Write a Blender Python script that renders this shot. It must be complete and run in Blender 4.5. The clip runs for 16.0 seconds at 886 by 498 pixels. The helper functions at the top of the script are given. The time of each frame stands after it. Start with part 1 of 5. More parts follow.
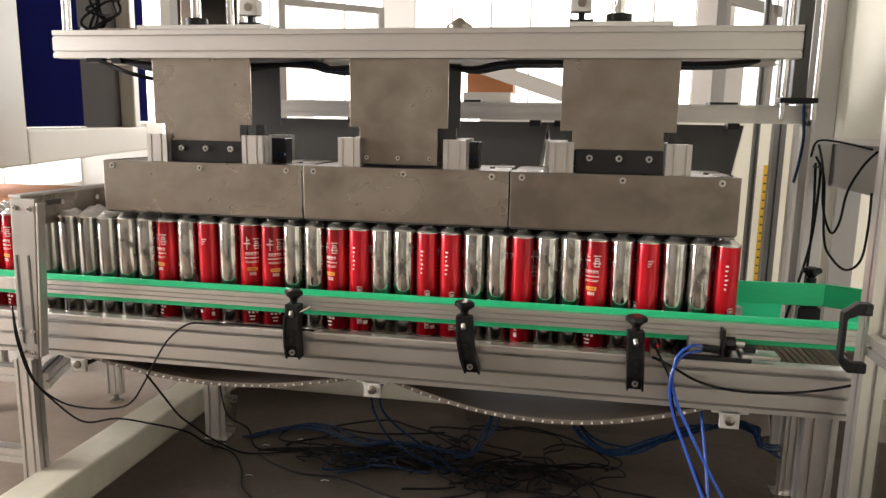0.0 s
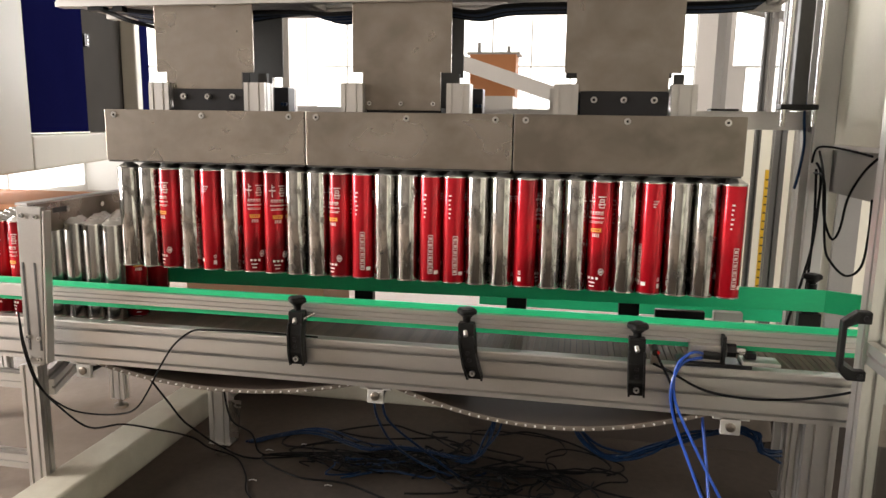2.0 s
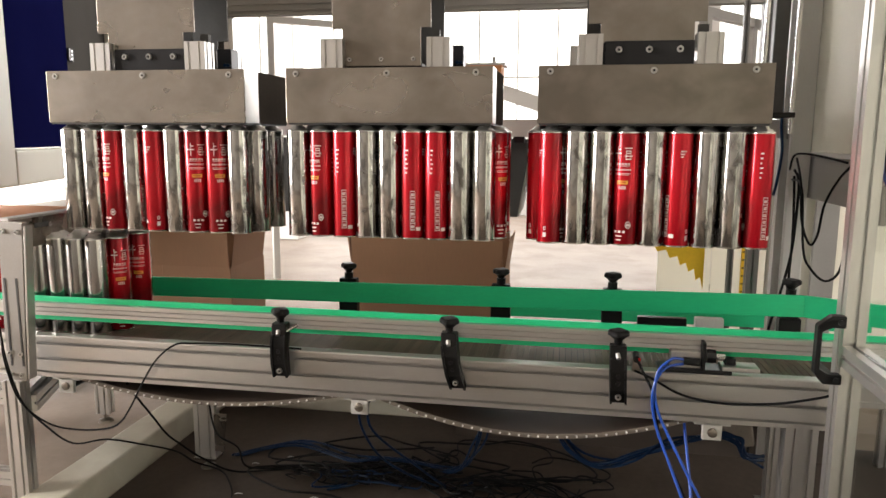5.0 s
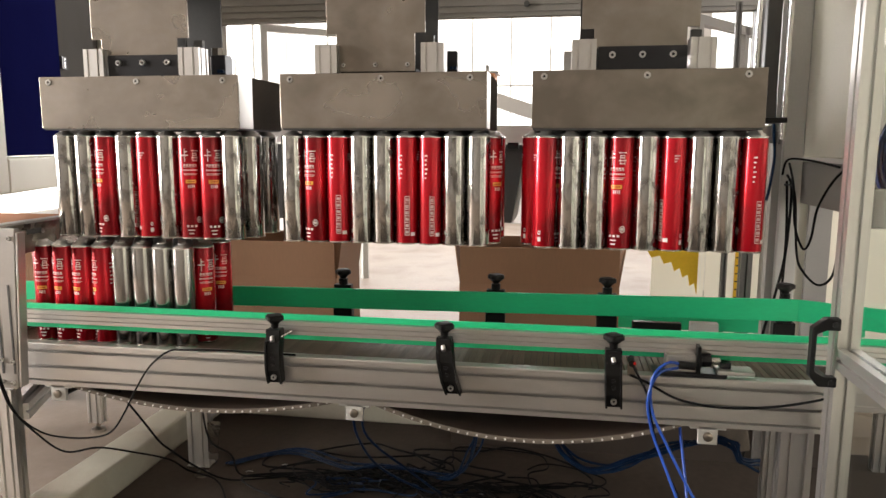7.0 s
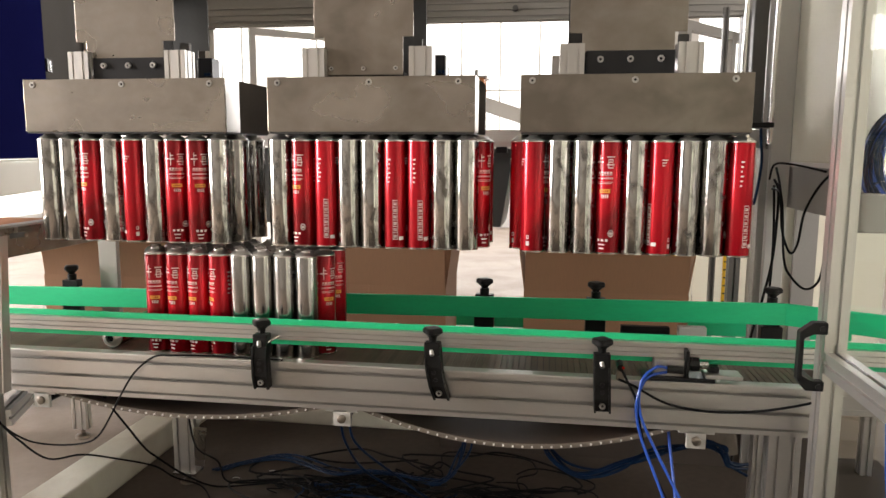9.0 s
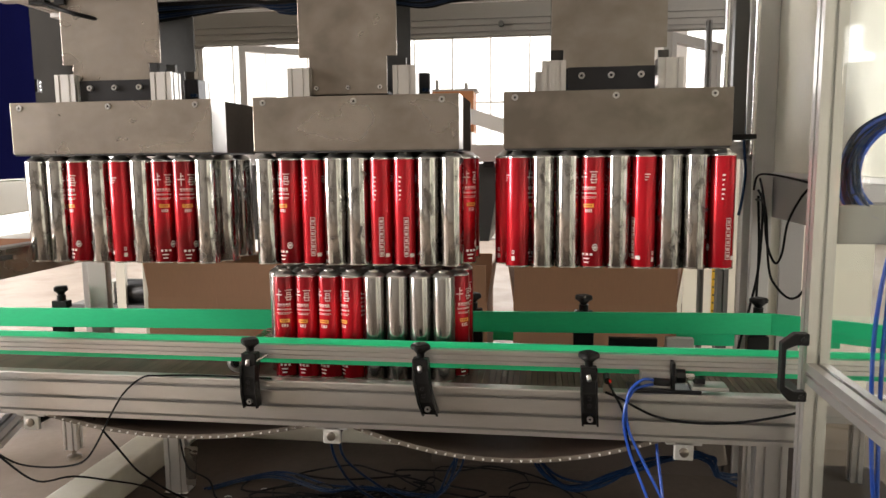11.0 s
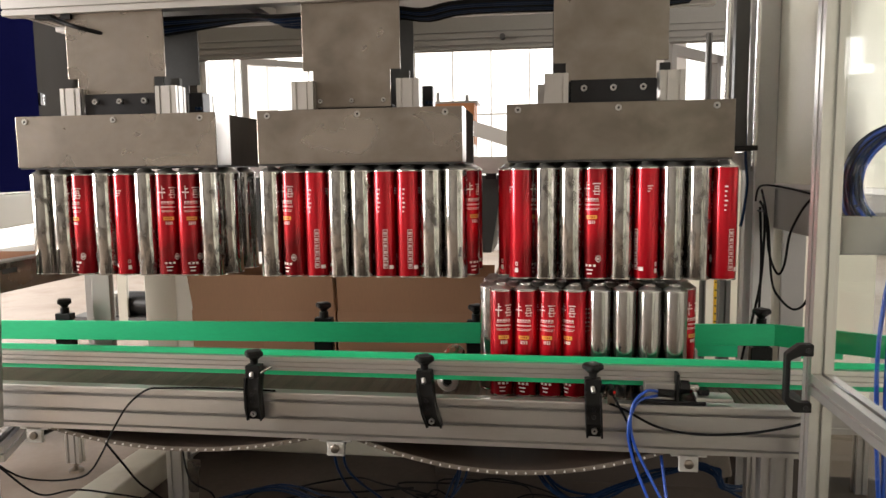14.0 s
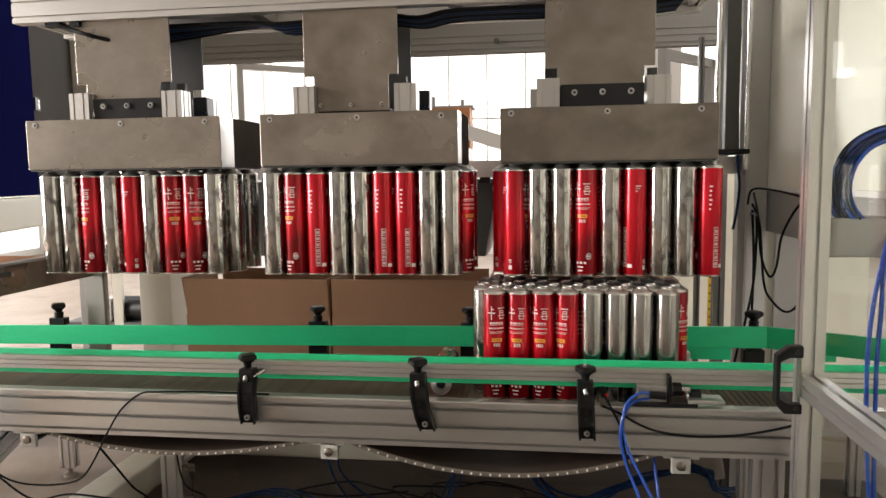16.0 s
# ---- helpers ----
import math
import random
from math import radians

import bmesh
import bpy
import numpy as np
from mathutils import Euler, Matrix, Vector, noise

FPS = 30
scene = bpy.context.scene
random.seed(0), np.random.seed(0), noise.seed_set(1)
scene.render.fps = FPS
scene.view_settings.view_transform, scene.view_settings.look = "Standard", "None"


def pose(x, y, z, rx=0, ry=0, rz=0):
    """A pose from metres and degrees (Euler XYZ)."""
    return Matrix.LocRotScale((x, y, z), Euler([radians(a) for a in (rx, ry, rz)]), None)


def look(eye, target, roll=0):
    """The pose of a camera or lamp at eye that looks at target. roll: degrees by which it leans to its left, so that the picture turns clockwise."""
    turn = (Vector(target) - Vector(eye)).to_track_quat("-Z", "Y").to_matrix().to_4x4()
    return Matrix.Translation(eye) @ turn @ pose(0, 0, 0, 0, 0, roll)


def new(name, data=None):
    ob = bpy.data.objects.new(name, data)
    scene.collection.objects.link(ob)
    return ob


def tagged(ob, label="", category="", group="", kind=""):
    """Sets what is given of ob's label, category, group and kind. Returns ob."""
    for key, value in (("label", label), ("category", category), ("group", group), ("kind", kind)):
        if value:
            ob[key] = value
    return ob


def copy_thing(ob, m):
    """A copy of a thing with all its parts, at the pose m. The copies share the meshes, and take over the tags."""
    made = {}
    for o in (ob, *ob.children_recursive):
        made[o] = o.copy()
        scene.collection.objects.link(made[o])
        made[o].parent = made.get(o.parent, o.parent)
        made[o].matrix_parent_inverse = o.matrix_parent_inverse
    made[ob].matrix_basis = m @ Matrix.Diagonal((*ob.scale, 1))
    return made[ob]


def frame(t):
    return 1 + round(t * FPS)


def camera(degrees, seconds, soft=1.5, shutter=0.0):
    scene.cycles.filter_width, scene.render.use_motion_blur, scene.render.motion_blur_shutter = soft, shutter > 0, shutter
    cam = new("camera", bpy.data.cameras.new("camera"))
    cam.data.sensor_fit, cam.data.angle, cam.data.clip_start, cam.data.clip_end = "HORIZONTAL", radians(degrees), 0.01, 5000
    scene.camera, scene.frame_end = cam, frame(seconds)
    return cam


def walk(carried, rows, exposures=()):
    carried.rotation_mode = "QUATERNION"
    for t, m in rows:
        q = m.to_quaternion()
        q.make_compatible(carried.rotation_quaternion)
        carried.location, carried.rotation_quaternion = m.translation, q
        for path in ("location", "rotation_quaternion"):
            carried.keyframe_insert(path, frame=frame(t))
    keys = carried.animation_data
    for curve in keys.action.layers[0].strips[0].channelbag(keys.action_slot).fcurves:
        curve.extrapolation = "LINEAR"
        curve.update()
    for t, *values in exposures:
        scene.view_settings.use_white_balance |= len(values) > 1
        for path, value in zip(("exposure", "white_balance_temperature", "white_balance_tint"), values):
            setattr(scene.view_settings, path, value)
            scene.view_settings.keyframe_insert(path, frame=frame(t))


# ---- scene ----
cam = camera(64.0, 16.0)
PATH = [
    (0, (1.307, -1.896, 0.584), (0.952, 0.042, 0.239), 1.0),
    (0.5, (1.301, -1.897, 0.595), (0.95, 0.04, 0.242), 1.2),
    (1, (1.303, -1.903, 0.6), (0.947, 0.034, 0.254), 1.1),
    (1.5, (1.312, -1.907, 0.601), (0.944, 0.029, 0.261), 1.0),
    (2, (1.309, -1.907, 0.602), (0.947, 0.03, 0.261), 0.9),
    (2.5, (1.305, -1.907, 0.6), (0.949, 0.032, 0.264), 1.0),
    (3, (1.31, -1.909, 0.595), (0.956, 0.032, 0.269), 0.9),
    (3.5, (1.32, -1.913, 0.598), (0.969, 0.03, 0.281), 0.5),
    (4, (1.327, -1.915, 0.604), (0.983, 0.03, 0.29), 0.4),
    (6.5, (1.337, -1.912, 0.597), (1.009, 0.038, 0.3), 0.2),
    (7, (1.332, -1.914, 0.593), (1.011, 0.039, 0.306), 0.2),
    (7.5, (1.331, -1.911, 0.597), (1.013, 0.042, 0.305), 0.2),
    (8, (1.327, -1.906, 0.593), (1.018, 0.049, 0.303), 0.3),
    (8.5, (1.336, -1.906, 0.596), (1.031, 0.05, 0.31), 0.3),
    (9, (1.334, -1.906, 0.592), (1.042, 0.053, 0.317), 0.3),
    (11.5, (1.362, -1.917, 0.609), (1.083, 0.049, 0.372), -0.6),
    (12, (1.36, -1.919, 0.607), (1.08, 0.048, 0.375), -0.4),
    (12.5, (1.356, -1.912, 0.608), (1.076, 0.054, 0.367), -0.5),
    (13, (1.352, -1.911, 0.608), (1.072, 0.055, 0.372), -0.6),
    (13.5, (1.356, -1.918, 0.6), (1.068, 0.049, 0.387), -0.7),
    (14, (1.351, -1.92, 0.609), (1.071, 0.048, 0.397), -0.7),
    (14.5, (1.364, -1.926, 0.601), (1.077, 0.044, 0.404), -0.7),
    (15, (1.365, -1.926, 0.597), (1.082, 0.044, 0.403), -0.7),
    (15.5, (1.364, -1.928, 0.598), (1.089, 0.044, 0.404), -0.8),
    (16, (1.363, -1.926, 0.607), (1.091, 0.045, 0.407), -0.8),
]
walk(cam, [(t, look(eye, target, roll)) for t, eye, target, roll in PATH], exposures=[(0, -0.12), (4, -0.12), (9, -0.13), (12, -0.27), (16, -0.34)])

# ---- world, light ----
FL = -0.58          # floor height; the belt's surface is z = 0
D = 0.0655          # pitch of the cans
LIFT = 0.319        # stroke of the gripper

world = bpy.data.worlds.new("world")
scene.world = world
world.use_nodes = True
sky = world.node_tree.nodes.new("ShaderNodeTexSky")
sky.sky_type, sky.sun_disc, sky.sun_elevation, sky.sun_rotation = "NISHITA", False, radians(38), radians(20)
world.node_tree.links.new(sky.outputs[0], world.node_tree.nodes["Background"].inputs[0])
world.node_tree.nodes["Background"].inputs[1].default_value = 0.1


def area(name, eye, target, sx, sy, power, colour=(1, 1, 1)):
    data = bpy.data.lights.new(name, "AREA")
    data.shape, data.size, data.size_y, data.energy, data.color = "RECTANGLE", sx, sy, power, colour
    ob = new(name, data)
    ob.matrix_world = look(eye, target)
    return ob


area("window_light", (1.5, 8.6, 2.6), (1.2, 0, 0.3), 9.0, 3.6, 500, (1.0, 0.965, 0.965))
area("window_light", (6.6, -2.2, 1.6), (1.0, 0, 0.2), 2.6, 3.0, 180, (1.0, 0.94, 0.90))
area("window_light", (-5.8, -1.8, 1.6), (1.6, 0, 0.5), 2.4, 2.8, 810, (1.0, 0.935, 0.895))
area("window_light", (-5.6, 3.0, 2.2), (2.0, 0.4, 0.5), 5.0, 3.0, 440, (1.0, 0.965, 0.965))


# ---- materials ----
def mat(name, colour, rough=0.5, metal=0.0, var=0.12, scale=6.0, fine=90.0, bump=0.1, coat=0.0, streak=None, island=False):
    """Base colour varied at two scales, with roughness and fine relief following the grain."""
    m = bpy.data.materials.new(name)
    m.use_nodes = True
    nt = m.node_tree
    n, ln = nt.nodes, nt.links.new
    b = n["Principled BSDF"]
    tex = n.new("ShaderNodeTexCoord")
    mp = n.new("ShaderNodeMapping")
    ln(tex.outputs["Object"], mp.inputs[0])
    if streak:
        mp.inputs["Scale"].default_value = streak
    big, small = n.new("ShaderNodeTexNoise"), n.new("ShaderNodeTexNoise")
    big.inputs["Scale"].default_value, small.inputs["Scale"].default_value = scale, fine
    big.inputs["Detail"].default_value, small.inputs["Detail"].default_value = 5, 3
    ln(mp.outputs[0], big.inputs["Vector"])
    ln(mp.outputs[0], small.inputs["Vector"])
    add = n.new("ShaderNodeMix")
    add.data_type, add.inputs[0].default_value = "FLOAT", 0.35
    ln(big.outputs["Fac"], add.inputs[2])
    ln(small.outputs["Fac"], add.inputs[3])
    ramp = n.new("ShaderNodeValToRGB")
    ramp.color_ramp.elements[0].position, ramp.color_ramp.elements[1].position = 0.3, 0.7
    ramp.color_ramp.elements[0].color = (*[c * (1 - var) for c in colour], 1)
    ramp.color_ramp.elements[1].color = (*[min(1, c * (1 + var)) for c in colour], 1)
    ln(add.outputs[0], ramp.inputs[0])
    out = ramp.outputs[0]
    if island:
        info = n.new("ShaderNodeObjectInfo")
        hsv = n.new("ShaderNodeHueSaturation")
        rng = n.new("ShaderNodeMapRange")
        rng.inputs["To Min"].default_value, rng.inputs["To Max"].default_value = 0.82, 1.14
        ln(info.outputs["Random"], rng.inputs["Value"])
        ln(rng.outputs[0], hsv.inputs["Value"])
        ln(out, hsv.inputs["Color"])
        out = hsv.outputs[0]
    ln(out, b.inputs["Base Color"])
    rr = n.new("ShaderNodeMapRange")
    rr.inputs["To Min"].default_value, rr.inputs["To Max"].default_value = max(0.03, rough * 0.75), min(1, rough * 1.25)
    ln(add.outputs[0], rr.inputs["Value"])
    ln(rr.outputs[0], b.inputs["Roughness"])
    b.inputs["Metallic"].default_value = metal
    b.inputs["Coat Weight"].default_value = coat
    bm_ = n.new("ShaderNodeBump")
    bm_.inputs["Strength"].default_value, bm_.inputs["Distance"].default_value = bump, 0.002
    ln(small.outputs["Fac"], bm_.inputs["Height"])
    ln(bm_.outputs[0], b.inputs["Normal"])
    return m


def smeared(m, stretch, scale, lo, hi, dark, r0, r1, twist=0.3):
    """Lays handling smudges over a metal: cloudy dull patches that darken it and roughen its shine."""
    nt = m.node_tree
    n, ln = nt.nodes, nt.links.new
    b = n["Principled BSDF"]
    info, tex = n.new("ShaderNodeObjectInfo"), n.new("ShaderNodeTexCoord")
    mul = n.new("ShaderNodeVectorMath")
    mul.operation = "MULTIPLY_ADD"
    mul.inputs[1].default_value = stretch
    comb = n.new("ShaderNodeCombineXYZ")
    sc = n.new("ShaderNodeMath")
    sc.operation, sc.inputs[1].default_value = "MULTIPLY", 37.0
    ln(info.outputs["Random"], sc.inputs[0])
    for i in range(3):
        ln(sc.outputs[0], comb.inputs[i])
    ln(tex.outputs["Object"], mul.inputs[0])
    ln(comb.outputs[0], mul.inputs[2])
    smudge = n.new("ShaderNodeTexNoise")
    smudge.inputs["Scale"].default_value, smudge.inputs["Detail"].default_value = scale, 4
    smudge.inputs["Distortion"].default_value = twist
    ln(mul.outputs[0], smudge.inputs["Vector"])
    ramp = n.new("ShaderNodeValToRGB")
    ramp.color_ramp.elements[0].position, ramp.color_ramp.elements[1].position = lo, hi
    ln(smudge.outputs["Fac"], ramp.inputs[0])
    mix = n.new("ShaderNodeMix")
    mix.data_type = "RGBA"
    old = b.inputs["Base Color"].links[0].from_socket
    ln(ramp.outputs[0], mix.inputs[0])
    ln(old, mix.inputs[6])
    mix.inputs[7].default_value = (*dark, 1)
    ln(mix.outputs[2], b.inputs["Base Color"])
    rr = n.new("ShaderNodeMapRange")
    rr.inputs["To Min"].default_value, rr.inputs["To Max"].default_value = r0, r1
    ln(ramp.outputs[0], rr.inputs["Value"])
    ln(rr.outputs[0], b.inputs["Roughness"])
    return m


def printed(m):
    """The printed artwork of the can: crimson at the top, bright red in the middle, a slanting dark hill below."""
    nt = m.node_tree
    n, ln = nt.nodes, nt.links.new
    b = n["Principled BSDF"]
    tex, sep = n.new("ShaderNodeTexCoord"), n.new("ShaderNodeSeparateXYZ")
    ln(tex.outputs["Object"], sep.inputs[0])
    slant = n.new("ShaderNodeMath")
    slant.operation, slant.inputs[1].default_value = "MULTIPLY_ADD", -0.7
    ln(sep.outputs["X"], slant.inputs[0])
    ln(sep.outputs["Z"], slant.inputs[2])
    height = n.new("ShaderNodeMapRange")
    height.inputs["From Max"].default_value = 0.29
    ln(slant.outputs[0], height.inputs["Value"])
    ramp = n.new("ShaderNodeValToRGB")
    stops = ramp.color_ramp.elements
    stops[0].position, stops[1].position = 0.0, 1.0
    stops[0].color, stops[1].color = (0.46, 0.46, 0.50, 1), (0.42, 0.42, 0.46, 1)
    for at, v in ((0.30, 0.42), (0.37, 0.70), (0.48, 1.0), (0.66, 1.0), (0.82, 0.62)):
        stops.new(at).color = (v, v, v, 1)
    ln(height.outputs[0], ramp.inputs[0])
    front = n.new("ShaderNodeMapRange")
    front.inputs["From Min"].default_value, front.inputs["From Max"].default_value = 0.012, -0.016
    front.inputs["To Min"].default_value = 0.25
    ln(sep.outputs["Y"], front.inputs["Value"])
    mul = n.new("ShaderNodeMix")
    mul.data_type, mul.blend_type = "RGBA", "MULTIPLY"
    ln(front.outputs[0], mul.inputs[0])
    ln(b.inputs["Base Color"].links[0].from_socket, mul.inputs[6])
    ln(ramp.outputs[0], mul.inputs[7])
    ln(mul.outputs[2], b.inputs["Base Color"])
    return m


def glow(name, colour, strength):
    m = bpy.data.materials.new(name)
    m.use_nodes = True
    b = m.node_tree.nodes["Principled BSDF"]
    b.inputs["Base Color"].default_value = (*colour, 1)
    b.inputs["Emission Color"].default_value = (*colour, 1)
    b.inputs["Emission Strength"].default_value = strength
    return m


def glassy(name, colour=(1, 1, 1), rough=0.02, gloss=0.035):
    m = bpy.data.materials.new(name)
    m.use_nodes = True
    n, ln = m.node_tree.nodes, m.node_tree.links.new
    b = n["Principled BSDF"]
    clear, mix = n.new("ShaderNodeBsdfTransparent"), n.new("ShaderNodeMixShader")
    clear.inputs[0].default_value = (*colour, 1)
    b.inputs["Base Color"].default_value = (0.9, 0.92, 0.92, 1)
    b.inputs["Roughness"].default_value = rough
    b.inputs["Metallic"].default_value = 1.0
    mix.inputs[0].default_value = gloss
    ln(clear.outputs[0], mix.inputs[1])
    ln(b.outputs[0], mix.inputs[2])
    ln(mix.outputs[0], n["Material Output"].inputs[0])
    return m


ALU = mat("anodised_aluminium", (0.60, 0.585, 0.56), 0.38, 0.9, 0.06, 5, 220, 0.06, streak=(0.15, 1, 1))
GATEMETAL = mat("dull_grey_aluminium_plate", (0.37, 0.352, 0.325), 0.45, 0.6, 0.08, 5, 200, 0.06)
ALU_V = mat("anodised_aluminium_upright", (0.60, 0.585, 0.56), 0.38, 0.9, 0.06, 5, 220, 0.06, streak=(1, 1, 0.15))
STEEL = smeared(mat("brushed_stainless_steel", (0.41, 0.37, 0.325), 0.33, 0.95, 0.07, 4, 330, 0.03, streak=(1, 1, 0.2)), (0.7, 1, 0.9), 7.0, 0.33, 0.68, (0.212, 0.184, 0.152), 0.22, 0.44, 0.25)
# lighter steel that paints the window reflection along the heads' side edges
SHEENSTEEL = mat("stainless_edge_sheen", (0.52, 0.50, 0.47), 0.30, 0.95, 0.08, 8, 200, 0.03, streak=(1, 1, 0.2))
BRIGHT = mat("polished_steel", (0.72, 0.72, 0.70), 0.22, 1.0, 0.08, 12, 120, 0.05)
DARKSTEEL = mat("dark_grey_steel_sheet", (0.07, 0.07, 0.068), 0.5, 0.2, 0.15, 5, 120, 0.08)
SHADEPANEL = mat("dark_brown_shade_panel_paint", (0.05, 0.038, 0.030), 0.6, 0.0, 0.2, 4, 90, 0.1)
# flat dark colour for the shaded rear part of the heads' sides
SHADESTEEL = mat("shaded_steel_side", (0.105, 0.092, 0.080), 0.55, 0.0, 0.14, 5, 120, 0.06)
BOLTSTEEL = mat("zinc_plated_bolt_steel", (0.62, 0.61, 0.59), 0.33, 0.95, 0.15, 60, 220, 0.05)
BLACK = mat("black_plastic", (0.009, 0.009, 0.009), 0.38, 0.0, 0.2, 20, 160, 0.15)
BLACKMETAL = mat("black_oxide_steel", (0.015, 0.015, 0.017), 0.35, 0.3, 0.2, 15, 160, 0.1)
RUBBER = mat("black_cable_sheath", (0.008, 0.008, 0.0085), 0.6, 0.0, 0.2, 30, 200, 0.05)
BLUE_TUBE = mat("blue_air_hose", (0.015, 0.075, 0.42), 0.3, 0.0, 0.15, 30, 200, 0.03)
DARK_TUBE = mat("dark_blue_hose", (0.005, 0.021, 0.062), 0.35, 0.0, 0.2, 30, 200, 0.03)
GREEN = mat("green_guide_plastic", (0.02, 0.60, 0.26), 0.42, 0.0, 0.10, 7, 140, 0.05, streak=(0.3, 1, 1))
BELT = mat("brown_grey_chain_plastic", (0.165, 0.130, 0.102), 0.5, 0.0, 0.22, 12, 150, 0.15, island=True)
# the same chain plastic, darkened to paint in the shade under the conveyor
BELT_SHADED = mat("shaded_brown_chain_plastic", (0.066, 0.046, 0.035), 0.55, 0.0, 0.22, 12, 150, 0.15)
RED = printed(mat("glossy_red_lacquer", (0.64, 0.006, 0.020), 0.24, 0.5, 0.10, 10, 160, 0.02, coat=0.2, island=True))
PLAINRED = mat("plain_red_lacquer", (0.50, 0.005, 0.016), 0.24, 0.4, 0.10, 10, 160, 0.02)
WHITE_INK = mat("white_print", (0.80, 0.75, 0.73), 0.35, 0.0, 0.06, 30, 200, 0.0)
YELLOW_INK = mat("yellow_print", (0.72, 0.38, 0.05), 0.35, 0.0, 0.08, 30, 200, 0.0)
TIN = smeared(mat("smudged_tinplate", (0.52, 0.508, 0.485), 0.2, 1.0, 0.08, 14, 160, 0.03, streak=(1, 1, 0.5)), (1, 1, 0.5), 46, 0.47, 0.70, (0.16, 0.150, 0.137), 0.12, 0.34)
CLEANTIN = smeared(mat("clean_tinplate", (0.46, 0.448, 0.43), 0.2, 1.0, 0.08, 14, 160, 0.03, streak=(1, 1, 0.5)), (1, 1, 0.12), 36, 0.40, 0.80, (0.26, 0.25, 0.235), 0.16, 0.32)
CREAM = mat("cream_powder_coat", (0.60, 0.58, 0.50), 0.42, 0.0, 0.05, 3, 120, 0.05)
DIRTYCREAM = smeared(mat("stained_cream_tube_paint", (0.62, 0.60, 0.50), 0.42, 0.0, 0.06, 5, 120, 0.05), (1, 1, 1), 3.2, 0.44, 0.78, (0.38, 0.33, 0.26), 0.4, 0.6)
PALECREAM = mat("pale_cream_gloss_paint", (0.80, 0.79, 0.68), 0.4, 0.0, 0.05, 3, 120, 0.05)
HEADERGREY = mat("brown_grey_header_paint", (0.24, 0.228, 0.21), 0.6, 0.0, 0.08, 3, 120, 0.05)
GREYPAINT = mat("grey_powder_coat", (0.36, 0.35, 0.33), 0.45, 0.0, 0.07, 3, 120, 0.05)
DARKGREY = mat("dark_grey_upright_paint", (0.15, 0.145, 0.14), 0.4, 0.3, 0.12, 4, 120, 0.05)
GREYBEIGE = mat("worn_beige_plastic", (0.20, 0.17, 0.14), 0.5, 0.0, 0.2, 20, 150, 0.1)
# grey paint made darker to hold the shade of the enclosure recess
SHADEDGREY = mat("shaded_grey_sheet_paint", (0.09, 0.087, 0.082), 0.6, 0.0, 0.08, 3, 120, 0.05)
LIGHTGREY = mat("light_grey_paint", (0.55, 0.54, 0.51), 0.45, 0.0, 0.06, 3, 120, 0.05)
NAVY = mat("navy_blue_door_panel", (0.007, 0.008, 0.055), 0.4, 0.0, 0.10, 3, 120, 0.03)
WHITE = mat("white_paint", (0.78, 0.77, 0.74), 0.5, 0.0, 0.05, 2, 80, 0.05)
CARD = mat("brown_corrugated_cardboard", (0.30, 0.165, 0.09), 0.75, 0.0, 0.09, 4, 150, 0.12, streak=(1, 1, 0.2))
CONCRETE = smeared(mat("worn_grey_concrete", (0.315, 0.258, 0.212), 0.6, 0.0, 0.16, 1.6, 38, 0.2), (1, 1, 1), 2.6, 0.46, 0.85, (0.25, 0.204, 0.167), 0.5, 0.7)
MAT_RUBBER = mat("dark_oily_steel_plate", (0.080, 0.065, 0.054), 0.6, 0.0, 0.3, 2.2, 46, 0.25)
YELLOW = mat("yellow_plastic", (0.80, 0.50, 0.02), 0.45, 0.0, 0.12, 6, 120, 0.05)
ORANGE = mat("orange_brown_cardboard", (0.48, 0.20, 0.08), 0.7, 0.0, 0.1, 4, 120, 0.1)
NAVY.node_tree.nodes["Principled BSDF"].inputs["Specular IOR Level"].default_value = 0.0
for dull, level in ((BELT, 0.25), (SHADEDGREY, 0.0), (SHADESTEEL, 0.0), (BLACK, 0.25), (RUBBER, 0.10), (DARK_TUBE, 0.15), (MAT_RUBBER, 0.1), (CONCRETE, 0.2)):
    dull.node_tree.nodes["Principled BSDF"].inputs["Specular IOR Level"].default_value = level
GLASS = glassy("clear_panel", (0.95, 0.97, 0.96), 0.05, 0.075)
MILKY = mat("milky_translucent_sheet", (0.72, 0.70, 0.62), 0.5, 0.0, 0.05, 3, 120, 0.03)
trans, blend = MILKY.node_tree.nodes.new("ShaderNodeBsdfTranslucent"), MILKY.node_tree.nodes.new("ShaderNodeMixShader")
trans.inputs[0].default_value, blend.inputs[0].default_value = (0.88, 0.86, 0.78, 1), 0.75
MILKY.node_tree.links.new(MILKY.node_tree.nodes["Principled BSDF"].outputs[0], blend.inputs[1])
MILKY.node_tree.links.new(trans.outputs[0], blend.inputs[2])
MILKY.node_tree.links.new(blend.outputs[0], MILKY.node_tree.nodes["Material Output"].inputs[0])
REDLENS = mat("red_indicator_lens", (0.55, 0.02, 0.015), 0.2, 0.0, 0.05, 30, 200, 0.0)
SKYGLOW = glow("bright_daylight", (1.0, 0.985, 0.96), 2.2)
HALLGREY = mat("dull_grey_brown_hall_paint", (0.29, 0.268, 0.238), 0.75, 0.0, 0.10, 1.2, 40, 0.1)
WALLMAT = mat("white_plaster", (0.74, 0.73, 0.70), 0.7, 0.0, 0.05, 1.2, 40, 0.1)


